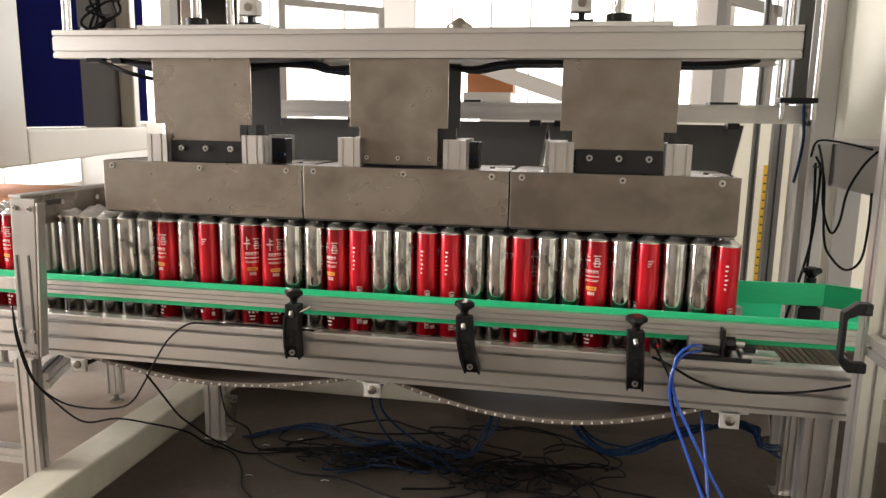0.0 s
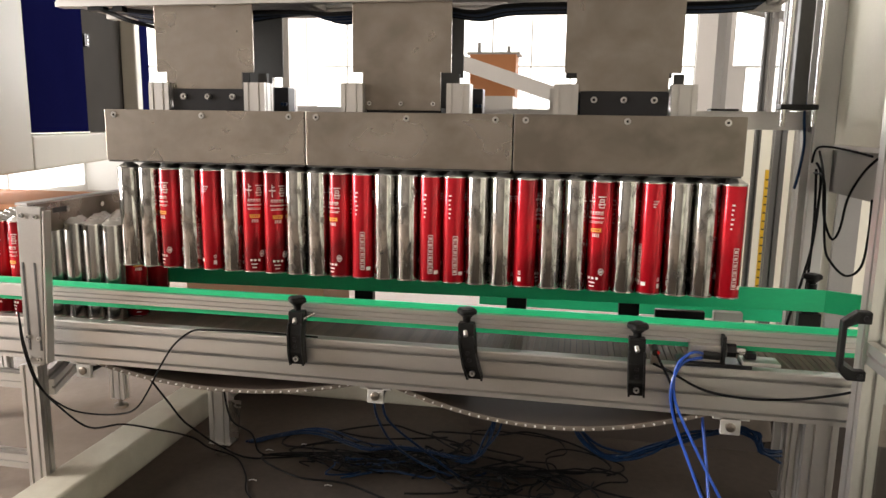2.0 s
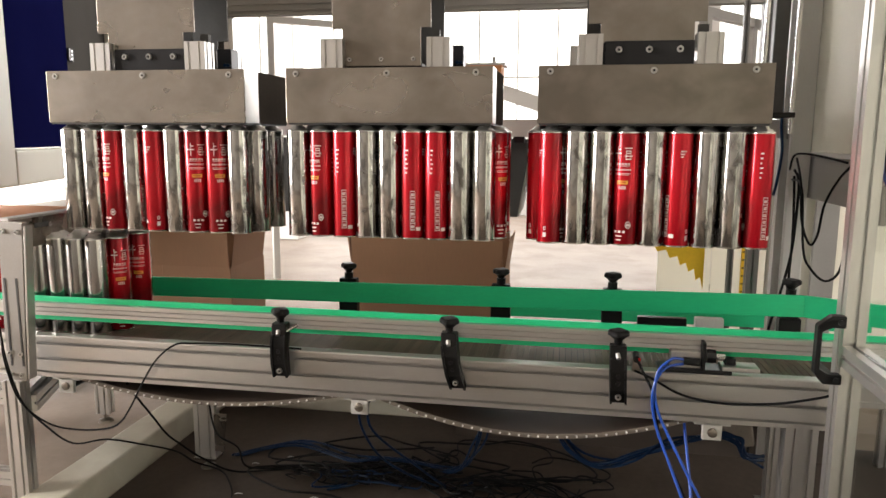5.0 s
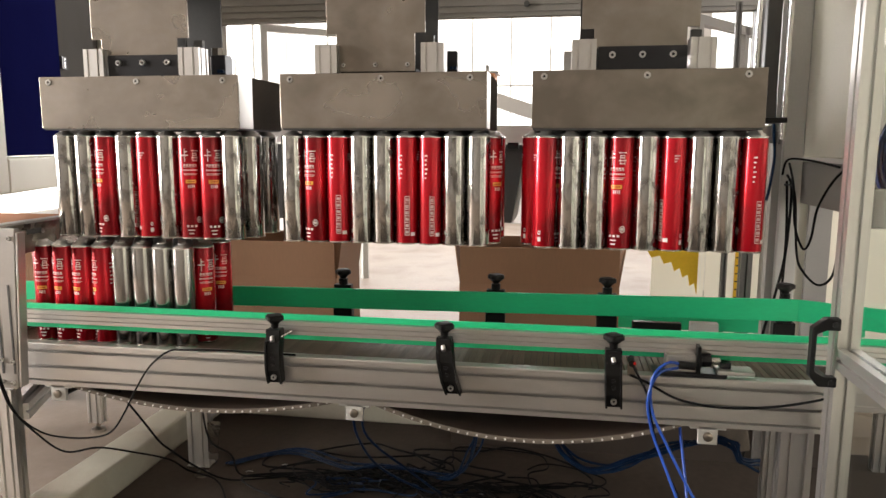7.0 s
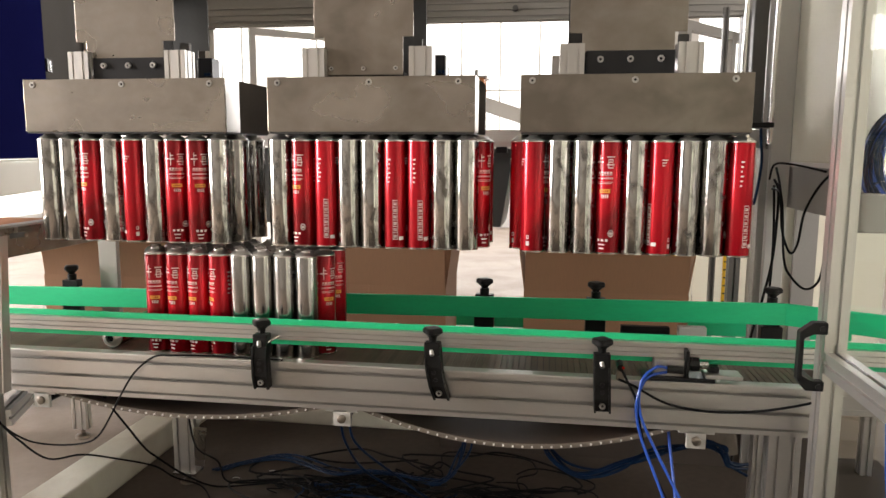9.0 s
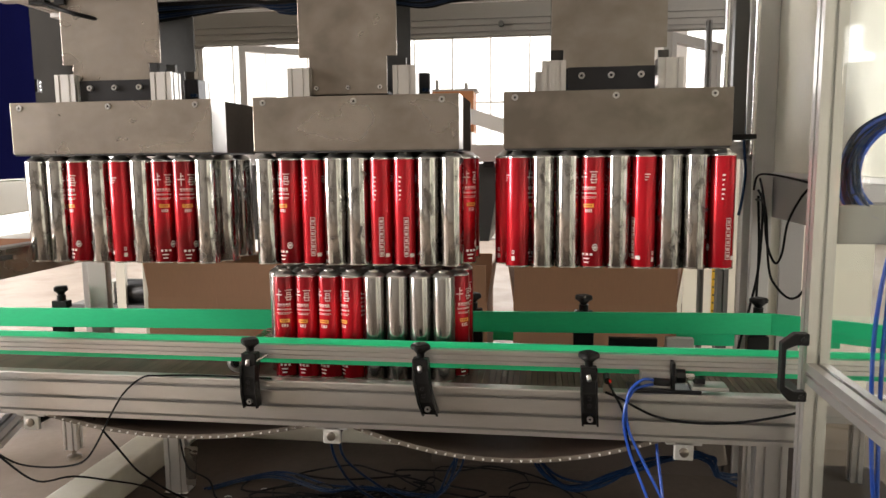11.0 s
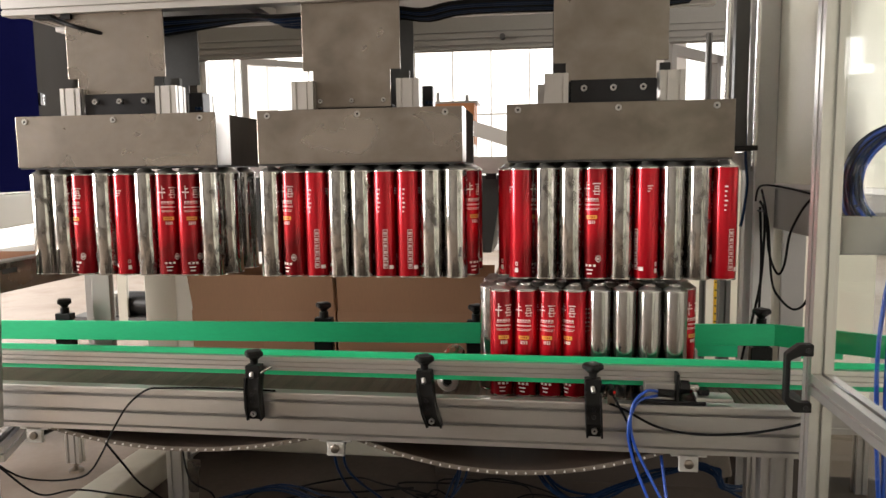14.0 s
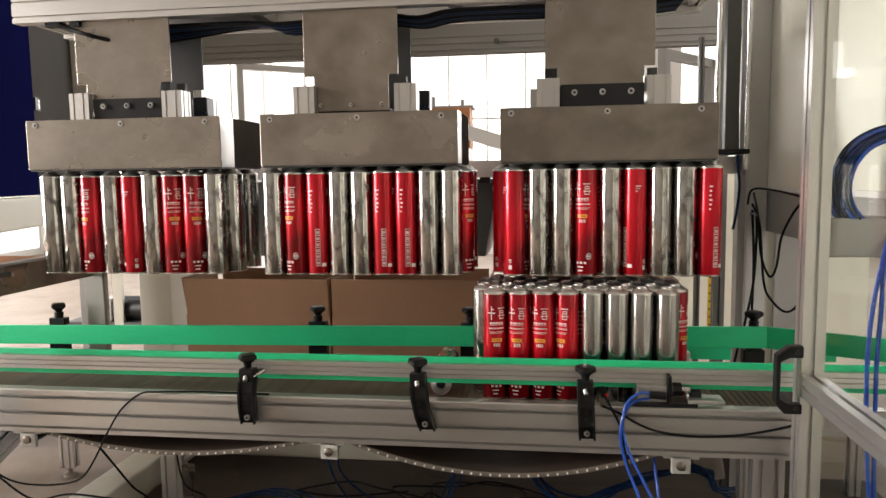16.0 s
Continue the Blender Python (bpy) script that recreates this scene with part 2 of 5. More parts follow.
# ---- mesh helpers ----
def part(name, bm, material, parent=None, label="", smooth=False, bevel=0.0):
    """Links a bmesh as one mesh object under a thing or a part."""
    me = bpy.data.meshes.new(name)
    bmesh.ops.recalc_face_normals(bm, faces=bm.faces)
    bm.to_mesh(me)
    bm.free()
    for mm in (material if isinstance(material, (list, tuple)) else [material]):
        me.materials.append(mm)
    if smooth:
        for p in me.polygons:
            p.use_smooth = True
        me.set_sharp_from_angle(angle=radians(38))
    ob = new(name, me)
    if parent is not None:
        ob.parent = parent
    if bevel:
        mod = ob.modifiers.new("bevel", "BEVEL")
        mod.width, mod.segments, mod.limit_method = bevel, 2, "ANGLE"
    if label:
        tagged(ob, label)
    return ob


def thing(name, label, category, group="", kind="", at=(0, 0, 0), rot=0):
    ob = new(name)
    ob.empty_display_size = 0.05
    ob.matrix_basis = pose(*at, 0, 0, rot)
    return tagged(ob, label, category, group, kind)


def box(bm, x0, x1, y0, y1, z0, z1, mi=0, m=None):
    vs = [bm.verts.new((x, y, z)) for x in (x0, x1) for y in (y0, y1) for z in (z0, z1)]
    if m is not None:
        for v in vs:
            v.co = m @ v.co
    for f in ((0, 1, 3, 2), (4, 6, 7, 5), (0, 4, 5, 1), (2, 3, 7, 6), (0, 2, 6, 4), (1, 5, 7, 3)):
        bm.faces.new([vs[i] for i in f]).material_index = mi
    return bm


def boxes(*items):
    bm = bmesh.new()
    for it in items:
        box(bm, *it)
    return bm


def lathe(rings, seg=24, m=None, mi=0, bm=None, caps=True):
    """A turned shape from (radius, height) pairs."""
    bm = bm or bmesh.new()
    loops = []
    for r, z in rings:
        loop = []
        for i in range(seg):
            a = 2 * math.pi * i / seg
            co = Vector((r * math.cos(a), r * math.sin(a), z))
            loop.append(bm.verts.new(m @ co if m is not None else co))
        loops.append(loop)
    for a, b in zip(loops, loops[1:]):
        for i in range(seg):
            bm.faces.new((a[i], a[(i + 1) % seg], b[(i + 1) % seg], b[i])).material_index = mi
    if caps:
        bm.faces.new(loops[0][::-1]).material_index = mi
        bm.faces.new(loops[-1]).material_index = mi
    return bm


def along(a, b):
    """A matrix that puts local z on the way from a to b, with a as origin."""
    a, b = Vector(a), Vector(b)
    return Matrix.Translation(a) @ (b - a).to_track_quat("Z", "Y").to_matrix().to_4x4()


def rod(a, b, r, seg=14, bm=None, mi=0):
    d = (Vector(b) - Vector(a)).length
    return lathe([(r, 0), (r, d)], seg, along(a, b), mi, bm)


def slotted(w, h, nw, nh, slot=0.009, deep=0.008):
    """Cross-section of an extruded profile, w by h, with nw and nh T-slots on its sides."""
    pts = []

    def side(a, b, n):
        a, b = Vector(a), Vector(b)
        d = (b - a).normalized()
        inn = Vector((-d.y, d.x))
        length = (b - a).length
        pts.append(a)
        for i in range(n):
            c = a + d * length * (i + 0.5) / n
            pts.extend([c - d * slot / 2, c - d * slot / 2 + inn * deep, c + d * slot / 2 + inn * deep, c + d * slot / 2])
    side((-w / 2, -h / 2), (w / 2, -h / 2), nw)
    side((w / 2, -h / 2), (w / 2, h / 2), nh)
    side((w / 2, h / 2), (-w / 2, h / 2), nw)
    side((-w / 2, h / 2), (-w / 2, -h / 2), nh)
    return pts


def profile(a, b, w, h, nw=1, nh=2, up=(0, 0, 1), bm=None, slot=0.009, deep=0.008):
    """An extruded profile from a to b; h lies along 'up'."""
    bm = bm or bmesh.new()
    a, b, up = Vector(a), Vector(b), Vector(up)
    d = (b - a).normalized()
    side = up.cross(d).normalized()
    up = d.cross(side)
    pts = slotted(w, h, nw, nh, slot, deep)
    r0 = [bm.verts.new(a + side * p.x + up * p.y) for p in pts]
    r1 = [bm.verts.new(b + side * p.x + up * p.y) for p in pts]
    for i in range(len(pts)):
        j = (i + 1) % len(pts)
        bm.faces.new((r0[i], r0[j], r1[j], r1[i]))
    bm.faces.new(r0[::-1])
    bm.faces.new(r1)
    return bm


def plate(poly, t, m=None, bm=None, mi=0):
    """A flat sheet: an outline in x and z, t thick along y."""
    bm = bm or bmesh.new()
    f = [bm.verts.new((x, 0, z)) for x, z in poly]
    g = [bm.verts.new((x, t, z)) for x, z in poly]
    bm.faces.new(f).material_index = mi
    bm.faces.new(g[::-1]).material_index = mi
    for i in range(len(poly)):
        j = (i + 1) % len(poly)
        bm.faces.new((f[i], g[i], g[j], f[j])).material_index = mi
    if m is not None:
        bmesh.ops.transform(bm, matrix=m, verts=f + g)
    return bm


def sweep(points, r, seg=8, fine=5, bm=None):
    """A round cable through the points, smoothed."""
    p = [Vector(q) for q in points]
    path = []
    for i in range(len(p) - 1):
        p0, p1, p2, p3 = p[max(i - 1, 0)], p[i], p[i + 1], p[min(i + 2, len(p) - 1)]
        for k in range(fine):
            t = k / fine
            path.append(0.5 * ((2 * p1) + (p2 - p0) * t + (2 * p0 - 5 * p1 + 4 * p2 - p3) * t * t + (3 * p1 - p0 - 3 * p2 + p3) * t ** 3))
    path.append(p[-1])
    bm = bm or bmesh.new()
    loops, ref = [], Vector((0.31, 0.17, 0.93)).normalized()
    for i, c in enumerate(path):
        d = (path[min(i + 1, len(path) - 1)] - path[max(i - 1, 0)])
        d = d.normalized() if d.length > 1e-6 else Vector((1, 0, 0))
        s = d.cross(ref)
        s = s.normalized() if s.length > 1e-3 else d.cross(Vector((1, 0, 0))).normalized()
        ref = s.cross(d).normalized()
        loops.append([bm.verts.new(c + (s * math.cos(6.2832 * k / seg) + ref * math.sin(6.2832 * k / seg)) * r) for k in range(seg)])
    for a, b in zip(loops, loops[1:]):
        for k in range(seg):
            bm.faces.new((a[k], a[(k + 1) % seg], b[(k + 1) % seg], b[k]))
    bm.faces.new(loops[0][::-1])
    bm.faces.new(loops[-1])
    return bm


def bolt(x, y, z, r=0.008, parent=None, name="bolt"):
    """A socket-head bolt facing the front, its hex recess open, the shade inside painted as a dark disc."""
    m = along((x, y, z), (x, y - 1, z))
    bm = lathe([(r, 0), (r, r * 0.75), (r * 0.86, r * 0.95), (r * 0.5, r * 0.95), (r * 0.5, r * 0.35)], 12, m)
    lathe([(r * 0.49, r * 0.36), (r * 0.4, r * 0.4)], 6, m, 1, bm)
    return part(name, bm, [BOLTSTEEL, BLACKMETAL], parent, smooth=True)


# ---- setting: floor, hall, windows ----
def setting():
    fl = tagged(part("floor", boxes((-7, 8, -6, 9, FL - 0.1, FL)), CONCRETE), "worn grey concrete workshop floor", "floor", kind="structure")
    tagged(part("ceiling", boxes((-7, 8, -6, 9, 4.2, 4.3)), HALLGREY), "dull grey workshop ceiling", "ceiling", kind="structure")
    tagged(part("wall_south", boxes((-7, 8, -6.2, -6, FL, 4.2)), HALLGREY), "dull grey-brown hall wall", "wall", kind="structure")
    tagged(part("wall_west", boxes((-7.2, -7, -6, 9, FL, 4.2)), WALLMAT), "plain white plaster wall", "wall", kind="structure")
    tagged(part("wall_east", boxes((8, 8.2, -6, 9, FL, 4.2)), HALLGREY), "dull grey-brown hall wall", "wall", kind="structure")
    # north wall with a long run of windows
    x0, x1, z0, z1 = -6.0, 7.4, 0.35, 3.6
    bm = boxes((-7, 8, 9, 9.2, FL, z0), (-7, 8, 9, 9.2, z1, 4.2), (-7, x0, 9, 9.2, z0, z1), (x1, 8, 9, 9.2, z0, z1),
               (-1.7, -1.2, 9, 9.2, z0, z1), (2.9, 3.4, 9, 9.2, z0, z1))
    tagged(part("wall_north", bm, WALLMAT), "white wall with large bright windows", "wall", kind="structure")
    k = 1
    for a, b in ((-6.0, -1.7), (-1.2, 2.9), (3.4, 7.4)):
        w = thing(f"window_{k}", "tall factory window with slim bars, glaring daylight", "window", kind="structure", at=(0, 9.05, 0))
        n = round((b - a) / 0.6)
        for i in range(n + 1):
            x = a + (b - a) * i / n
            part("window_bar", boxes((x - 0.012, x + 0.012, 0, 0.03, z0, z1)), LIGHTGREY, w)
        for z in (z0 + 0.03, 1.5, 2.6, z1 - 0.03):
            part("window_rail", boxes((a, b, 0.005, 0.028, z - 0.014, z + 0.014)), LIGHTGREY, w)
        k += 1
    tagged(part("backdrop", boxes((-8, 9, 9.6, 9.62, -0.6, 4.4)), SKYGLOW), "glaring overcast daylight outside", "backdrop", kind="structure")
    # bright side window low on the west side
    w = thing("window_4", "long low window strip, glaring daylight", "window", kind="structure", at=(-6.98, 0, 0))
    part("pane", boxes((0, 0.01, -1, 8.9, -0.46, 2.4)), SKYGLOW, w)
    for y in (0.2, 1.6, 3.0, 4.4, 5.8, 7.2):
        part("window_bar", boxes((0.012, 0.05, y - 0.015, y + 0.015, -0.46, 2.4)), WHITE, w)
    # dark steel base plate inside the cell, and its white square tubes
    tagged(part("base_plate", boxes((-0.115, 2.6, -2.4, 0.89, FL, FL + 0.006)), MAT_RUBBER), "dark oily steel base plate on the floor", "floor plate", kind="structure")
    t = thing("base_frame", "cream painted square steel tube base frame on the floor", "base frame")
    part("side_tube", boxes((-0.25, -0.12, -2.2, 0.90, FL, FL + 0.11)), DIRTYCREAM, t, bevel=0.008)
    part("cross_tube", boxes((-0.25, 1.55, 0.90, 1.03, FL, FL + 0.13)), DIRTYCREAM, t, bevel=0.008)


# ---- can conveyor ----
def conveyor():
    c = thing("can_conveyor", "aluminium-framed slat chain conveyor for aerosol cans", "conveyor")
    xa, xb = -1.5, 2.05
    for name, y0, s in (("front_beam", -0.105, 1), ("back_beam", 0.375, -1)):
        h0, h1 = -0.113, 0.014
        prof = [(0, h0), (0, h0 + 0.012), (0.012, h0 + 0.014), (0.012, h0 + 0.018), (0, h0 + 0.02), (0, -0.060), (0.004, -0.060), (0.004, -0.066), (0.018, -0.066), (0.018, -0.042), (0.004, -0.042), (0.004, -0.050), (0, -0.050),
                (0, -0.013), (0.004, -0.013), (0.004, -0.018), (0.018, -0.018), (0.018, 0.005), (0.004, 0.005), (0.004, -0.003), (0, -0.003), (0, h1 - 0.003), (0.003, h1), (0.036, h1), (0.036, h0)]
        bm = bmesh.new()
        r0 = [bm.verts.new((xa, y0 + s * u, v)) for u, v in prof]
        r1 = [bm.verts.new((xb, y0 + s * u, v)) for u, v in prof]
        for i in range(len(prof)):
            j = (i + 1) % len(prof)
            bm.faces.new((r0[i], r0[j], r1[j], r1[i]))
        bm.faces.new(r0[::-1])
        bm.faces.new(r1)
        part(name, bm, ALU, c)
    # wear strips beside the chain
    part("wear_strip", boxes((xa, xb, -0.069, -0.050, -0.02, -0.002)), BLACK, c)
    part("wear_strip", boxes((xa, xb, 0.318, 0.338, -0.02, -0.002)), BLACK, c)
    part("slide_bed", boxes((xa, xb, -0.05, 0.318, -0.05, -0.012)), BLACK, c)
    # chain return sagging between its rollers
    sup = [-0.125, 0.786, 1.722]
    for a, b, sag in ((-0.13, 0.755, 0.062), (0.82, 1.69, 0.086)):
        bm = bmesh.new()
        n, rows = 44, []
        for i in range(n + 1):
            u = i / n
            x, z = a + (b - a) * u, -0.112 - sag * 4 * u * (1 - u)
            rows.append([bm.verts.new((x, y, zz)) for y, zz in ((-0.085, z), (0.33, z), (0.33, z + 0.014), (-0.085, z + 0.014))])
        for p, q in zip(rows, rows[1:]):
            for k in range(4):
                bm.faces.new((p[k], p[(k + 1) % 4], q[(k + 1) % 4], q[k]))
        bm.faces.new(rows[0])
        bm.faces.new(rows[-1][::-1])
        ret = part("chain_return", bm, BELT_SHADED, c, "sagging brown underside of the slat chain, shade put into its colour")
        bm = bmesh.new()
        rows = []
        for i in range(n + 1):
            u = i / n
            x, z = a + (b - a) * u, -0.112 - sag * 4 * u * (1 - u)
            rows.append([bm.verts.new((x, y, zz)) for y, zz in ((-0.0885, z + 0.001), (-0.0852, z + 0.001), (-0.0852, z + 0.013), (-0.0885, z + 0.013))])
        for p, q in zip(rows, rows[1:]):
            for k in range(4):
                bm.faces.new((p[k], p[(k + 1) % 4], q[(k + 1) % 4], q[k]))
        bm.faces.new(rows[0])
        bm.faces.new(rows[-1][::-1])
        part("chain_edge", bm, GREYBEIGE, ret, "beige side links of the chain")
        m = round((b - a) / 0.0255)
        me = None
        for i in range(1, m):
            u = i / m
            x, z = a + (b - a) * u, -0.105 - sag * 4 * u * (1 - u)
            if me is None:
                pin = part("chain_pin", rod((0, -0.0925, 0), (0, -0.084, 0), 0.0028, 8), WHITE, ret, smooth=True)
                me = pin.data
            else:
                pin = new("chain_pin", me)
                pin.parent = ret
            pin.location = (x, 0, z)
    for x in sup:
        s = part("roller_bracket", boxes((x - 0.024, x + 0.024, -0.10, -0.088, -0.162, -0.113), (x - 0.045, x + 0.045, -0.10, -0.07, -0.122, -0.1135)), LIGHTGREY, c, "pale grey plastic return roller bracket", bevel=0.002)
        part("roller_bolt", lathe([(0.012, 0), (0.012, 0.006), (0.009, 0.008)], 14, along((x, -0.1, -0.14), (x, -1, -0.14))), STEEL, s, smooth=True)
        part("roller", rod((x, -0.08, -0.135), (x, 0.35, -0.135), 0.02), BLACK, s, smooth=True)
    # legs of slotted profile
    for x, y, w in ((1.938, -0.075, 0.078), (2.0, 0.33, 0.04), (0.097, 0.31, 0.078)):
        leg = part("leg", profile((x, y, FL + 0.05), (x, y, -0.114), w, 0.04, 2, 1, up=(0, 1, 0)), ALU_V, c)
        part("foot_plate", boxes((x - 0.042, x + 0.042, y - 0.03, y + 0.03, FL + 0.042, FL + 0.05)), BRIGHT, leg)
        part("levelling_foot", lathe([(0.028, FL + 0.001), (0.026, FL + 0.012), (0.008, FL + 0.018), (0.008, FL + 0.045)], 16, Matrix.Translation((x, y, 0))), STEEL, leg, smooth=True)
    part("cross_brace", profile((0.14, 0.31, -0.34), (0.30, 0.31, -0.16), 0.03, 0.03, 1, 1, up=(0, 1, 0)), ALU, c)
    part("gusset_plate", plate([(0.137, -0.36), (0.185, -0.36), (0.17, -0.5), (0.137, -0.5)], 0.004, pose(0, 0.285, 0)), STEEL, c)
    # stand of the infeed part
    for x, y in ((-0.270, -0.13), (-0.53, 0.62)):
        leg = part("leg", profile((x, y, FL + 0.04), (x, y, -0.12), 0.06, 0.04, 2, 1, up=(0, 1, 0)), ALU_V, c)
        part("levelling_foot", lathe([(0.03, FL + 0.001), (0.028, FL + 0.012), (0.009, FL + 0.02), (0.009, FL + 0.04)], 16, Matrix.Translation((x, y, 0))), STEEL, leg, smooth=True)
    part("stand_rail", profile((-1.4, -0.13, -0.43), (-0.30, -0.13, -0.43), 0.04, 0.045, 1, 1), ALU, c)
    part("stand_rail", profile((-1.4, -0.13, -0.17), (-0.30, -0.13, -0.17), 0.04, 0.045, 1, 1), ALU, c)
    part("stand_rail", profile((-0.245, -0.11, -0.2), (-0.53, 0.60, -0.2), 0.04, 0.05, 1, 1), ALU, c)
    return c


def chain_slats(c):
    """Top run of the conveyor chain, slat by slat."""
    me = None
    for i in range(205):
        x = -1.45 + i * 0.0169
        if me is None:
            bm = boxes((-0.0073, 0.0073, -0.049, 0.317, -0.012, -0.001), (-0.0073, -0.002, -0.049, 0.317, -0.001, 0.0))
            ob = part("slat", bm, BELT, c)
            me = ob.data
        else:
            ob = new("slat", me)
            ob.parent = c
        ob.location = (x, 0, 0)


def rails():
    front = thing("front_guide_rail", "green plastic guide rail with aluminium backing strip", "guide rail", group="guide rails")
    part("green_strip", boxes((-0.30, 2.6, -0.056, -0.046, 0.050, 0.122)), GREEN, front, bevel=0.002)
    bm = bmesh.new()
    prof = [(-0.074, 0.068), (-0.074, 0.078), (-0.068, 0.079), (-0.068, 0.083), (-0.074, 0.084), (-0.074, 0.092), (-0.069, 0.093), (-0.069, 0.096), (-0.074, 0.097), (-0.074, 0.107), (-0.057, 0.107), (-0.057, 0.068)]
    a = [bm.verts.new((-0.285, y, z)) for y, z in prof]
    b = [bm.verts.new((2.6, y, z)) for y, z in prof]
    for i in range(len(prof)):
        j = (i + 1) % len(prof)
        bm.faces.new((a[i], a[j], b[j], b[i]))
    bm.faces.new(a[::-1])
    bm.faces.new(b)
    part("aluminium_strip", bm, ALU, front)
    left = thing("infeed_guide_rail", "green plastic guide rail with aluminium backing strip", "guide rail", group="guide rails")
    part("green_strip", boxes((-1.5, -0.30, -0.056, -0.046, 0.055, 0.125)), GREEN, left, bevel=0.002)
    part("aluminium_strip", boxes((-1.5, -0.27, -0.072, -0.057, 0.07, 0.108)), ALU, left, bevel=0.002)
    back = thing("back_guide_rail", "green plastic guide rail angled at its outlet end", "guide rail", group="guide rails")
    # the back rail climbs a little towards the outlet
    def climbing(bm):
        for v in bm.verts:
            v.co.z += 0.0125 * (v.co.x - 1.0)
        return bm
    part("green_strip", climbing(boxes((-1.5, 2.05, 0.316, 0.328, 0.060, 0.127))), GREEN, back, bevel=0.002)
    bm = boxes((0, 0.42, -0.006, 0.006, 0.060, 0.127))
    bmesh.ops.transform(bm, matrix=pose(2.05, 0.322, 0.013, 0, 0, -27), verts=bm.verts)
    part("outlet_strip", bm, GREEN, back, bevel=0.002)
    part("aluminium_strip", climbing(boxes((-1.5, 2.05, 0.329, 0.342, 0.078, 0.108))), ALU, back)


def knob(bm_parent, x, y, z, s=1.0):
    bm = bmesh.new()
    seg, rings = 24, [(0.011, 0), (0.012, 0.012), (0.019, 0.02), (0.027, 0.026), (0.027, 0.036), (0.022, 0.041), (0.008, 0.042)]
    loops = []
    for r, h in rings:
        loop = []
        for i in range(seg):
            a = 6.28318 * i / seg
            rr = r * s * (1 + (0.13 * math.cos(4 * a + 0.6) if r > 0.015 else 0))
            loop.append(bm.verts.new((x + rr * math.cos(a), y + rr * math.sin(a), z + h * s)))
        loops.append(loop)
    for p, q in zip(loops, loops[1:]):
        for i in range(seg):
            bm.faces.new((p[i], p[(i + 1) % seg], q[(i + 1) % seg], q[i]))
    bm.faces.new(loops[0][::-1])
    bm.faces.new(loops[-1])
    return part("star_knob", bm, BLACK, bm_parent, smooth=True)


def brackets():
    for i, (xt, xb_, zt) in enumerate(((0.566, 0.572, 0.098), (1.040, 1.068, 0.096), (1.478, 1.482, 0.086))):
        t = thing("rail_bracket", "black plastic guide rail bracket with star knob, bolted to the beam", "bracket", group="front rail brackets")
        arm = bmesh.new()
        pr = [(-0.126, 0.092), (-0.094, 0.092), (-0.094, 0.06), (-0.108, 0.02), (-0.110, -0.056), (-0.132, -0.056), (-0.14, -0.02), (-0.136, 0.03), (-0.128, 0.06)]
        w = 0.021

        def at(y, z, sx):
            u = (0.1 - z) / 0.156
            return (xt + (xb_ - xt) * u * u + sx, y, z + zt - 0.096)
        a = [arm.verts.new(at(y, z, -w)) for y, z in pr]
        b = [arm.verts.new(at(y, z, w)) for y, z in pr]
        arm.faces.new(a[::-1])
        arm.faces.new(b)
        for k in range(len(pr)):
            j = (k + 1) % len(pr)
            arm.faces.new((a[k], a[j], b[j], b[k]))
        body = part("arm", arm, BLACK, t, bevel=0.003)
        # raised edges of the channel front
        for sx in (-w, w - 0.005):
            e = bmesh.new()
            pe = [(-0.132, -0.057), (-0.14, -0.02), (-0.136, 0.03), (-0.128, 0.06), (-0.135, 0.06), (-0.143, 0.03), (-0.147, -0.02), (-0.14, -0.057)]
            a = [e.verts.new(at(y, z, sx)) for y, z in pe]
            b = [e.verts.new(at(y, z, sx + 0.005)) for y, z in pe]
            e.faces.new(a[::-1])
            e.faces.new(b)
            for k in range(len(pe)):
                j = (k + 1) % len(pe)
                e.faces.new((a[k], a[j], b[j], b[k]))
            part("flange", e, BLACK, body)
        knob(t, xt, -0.110, zt - 0.002, 0.9)
        x, y, z = at(-0.136, -0.038, 0)
        bolt(x, y, z, 0.008, t)
        for hz in (0.016, -0.003):
            x, y, z = at(-0.1395, hz, 0)
            part("slot_hole", lathe([(0.0065, 0), (0.0065, 0.0012), (0.0045, 0.0012), (0.0045, 0.0002)], 12, along((x, y, z), (x, y - 1, z))), BLACKMETAL, body, smooth=True)
        x, y, z = at(-0.129, 0.066, 0)
        part("clamp_screw", rod((x - 0.002, y + 0.004, z + 0.006), (x + 0.001, y - 0.006, z - 0.004), 0.006, 12), BOLTSTEEL, t, smooth=True)
        if i == 0:
            part("clamp_rod", rod((xt + 0.045, -0.10, zt - 0.012), (xt + 0.018, -0.118, zt - 0.026), 0.004), BRIGHT, t, smooth=True)
        part("clamp_pin", rod((xt, -0.12, zt - 0.02), (xt, -0.06, zt - 0.02), 0.006), BRIGHT, t, smooth=True)
    for x in (-0.34, 0.617, 1.134, 1.49, 2.022):
        t = thing("rail_bracket", "black plastic rail bracket with star knob behind the conveyor", "bracket", group="back rail brackets")
        part("arm", boxes((x - 0.03, x + 0.03, 0.345, 0.375, 0.105, 0.130), (x - 0.024, x + 0.024, 0.350, 0.37, 0.0, 0.105), (x - 0.032, x + 0.032, 0.343, 0.376, 0.012, 0.06)), BLACK, t, bevel=0.003)
        part("neck", rod((x, 0.36, 0.128), (x, 0.36, 0.15), 0.015), BLACK, t, smooth=True)
        knob(t, x, 0.36, 0.143, 0.92)


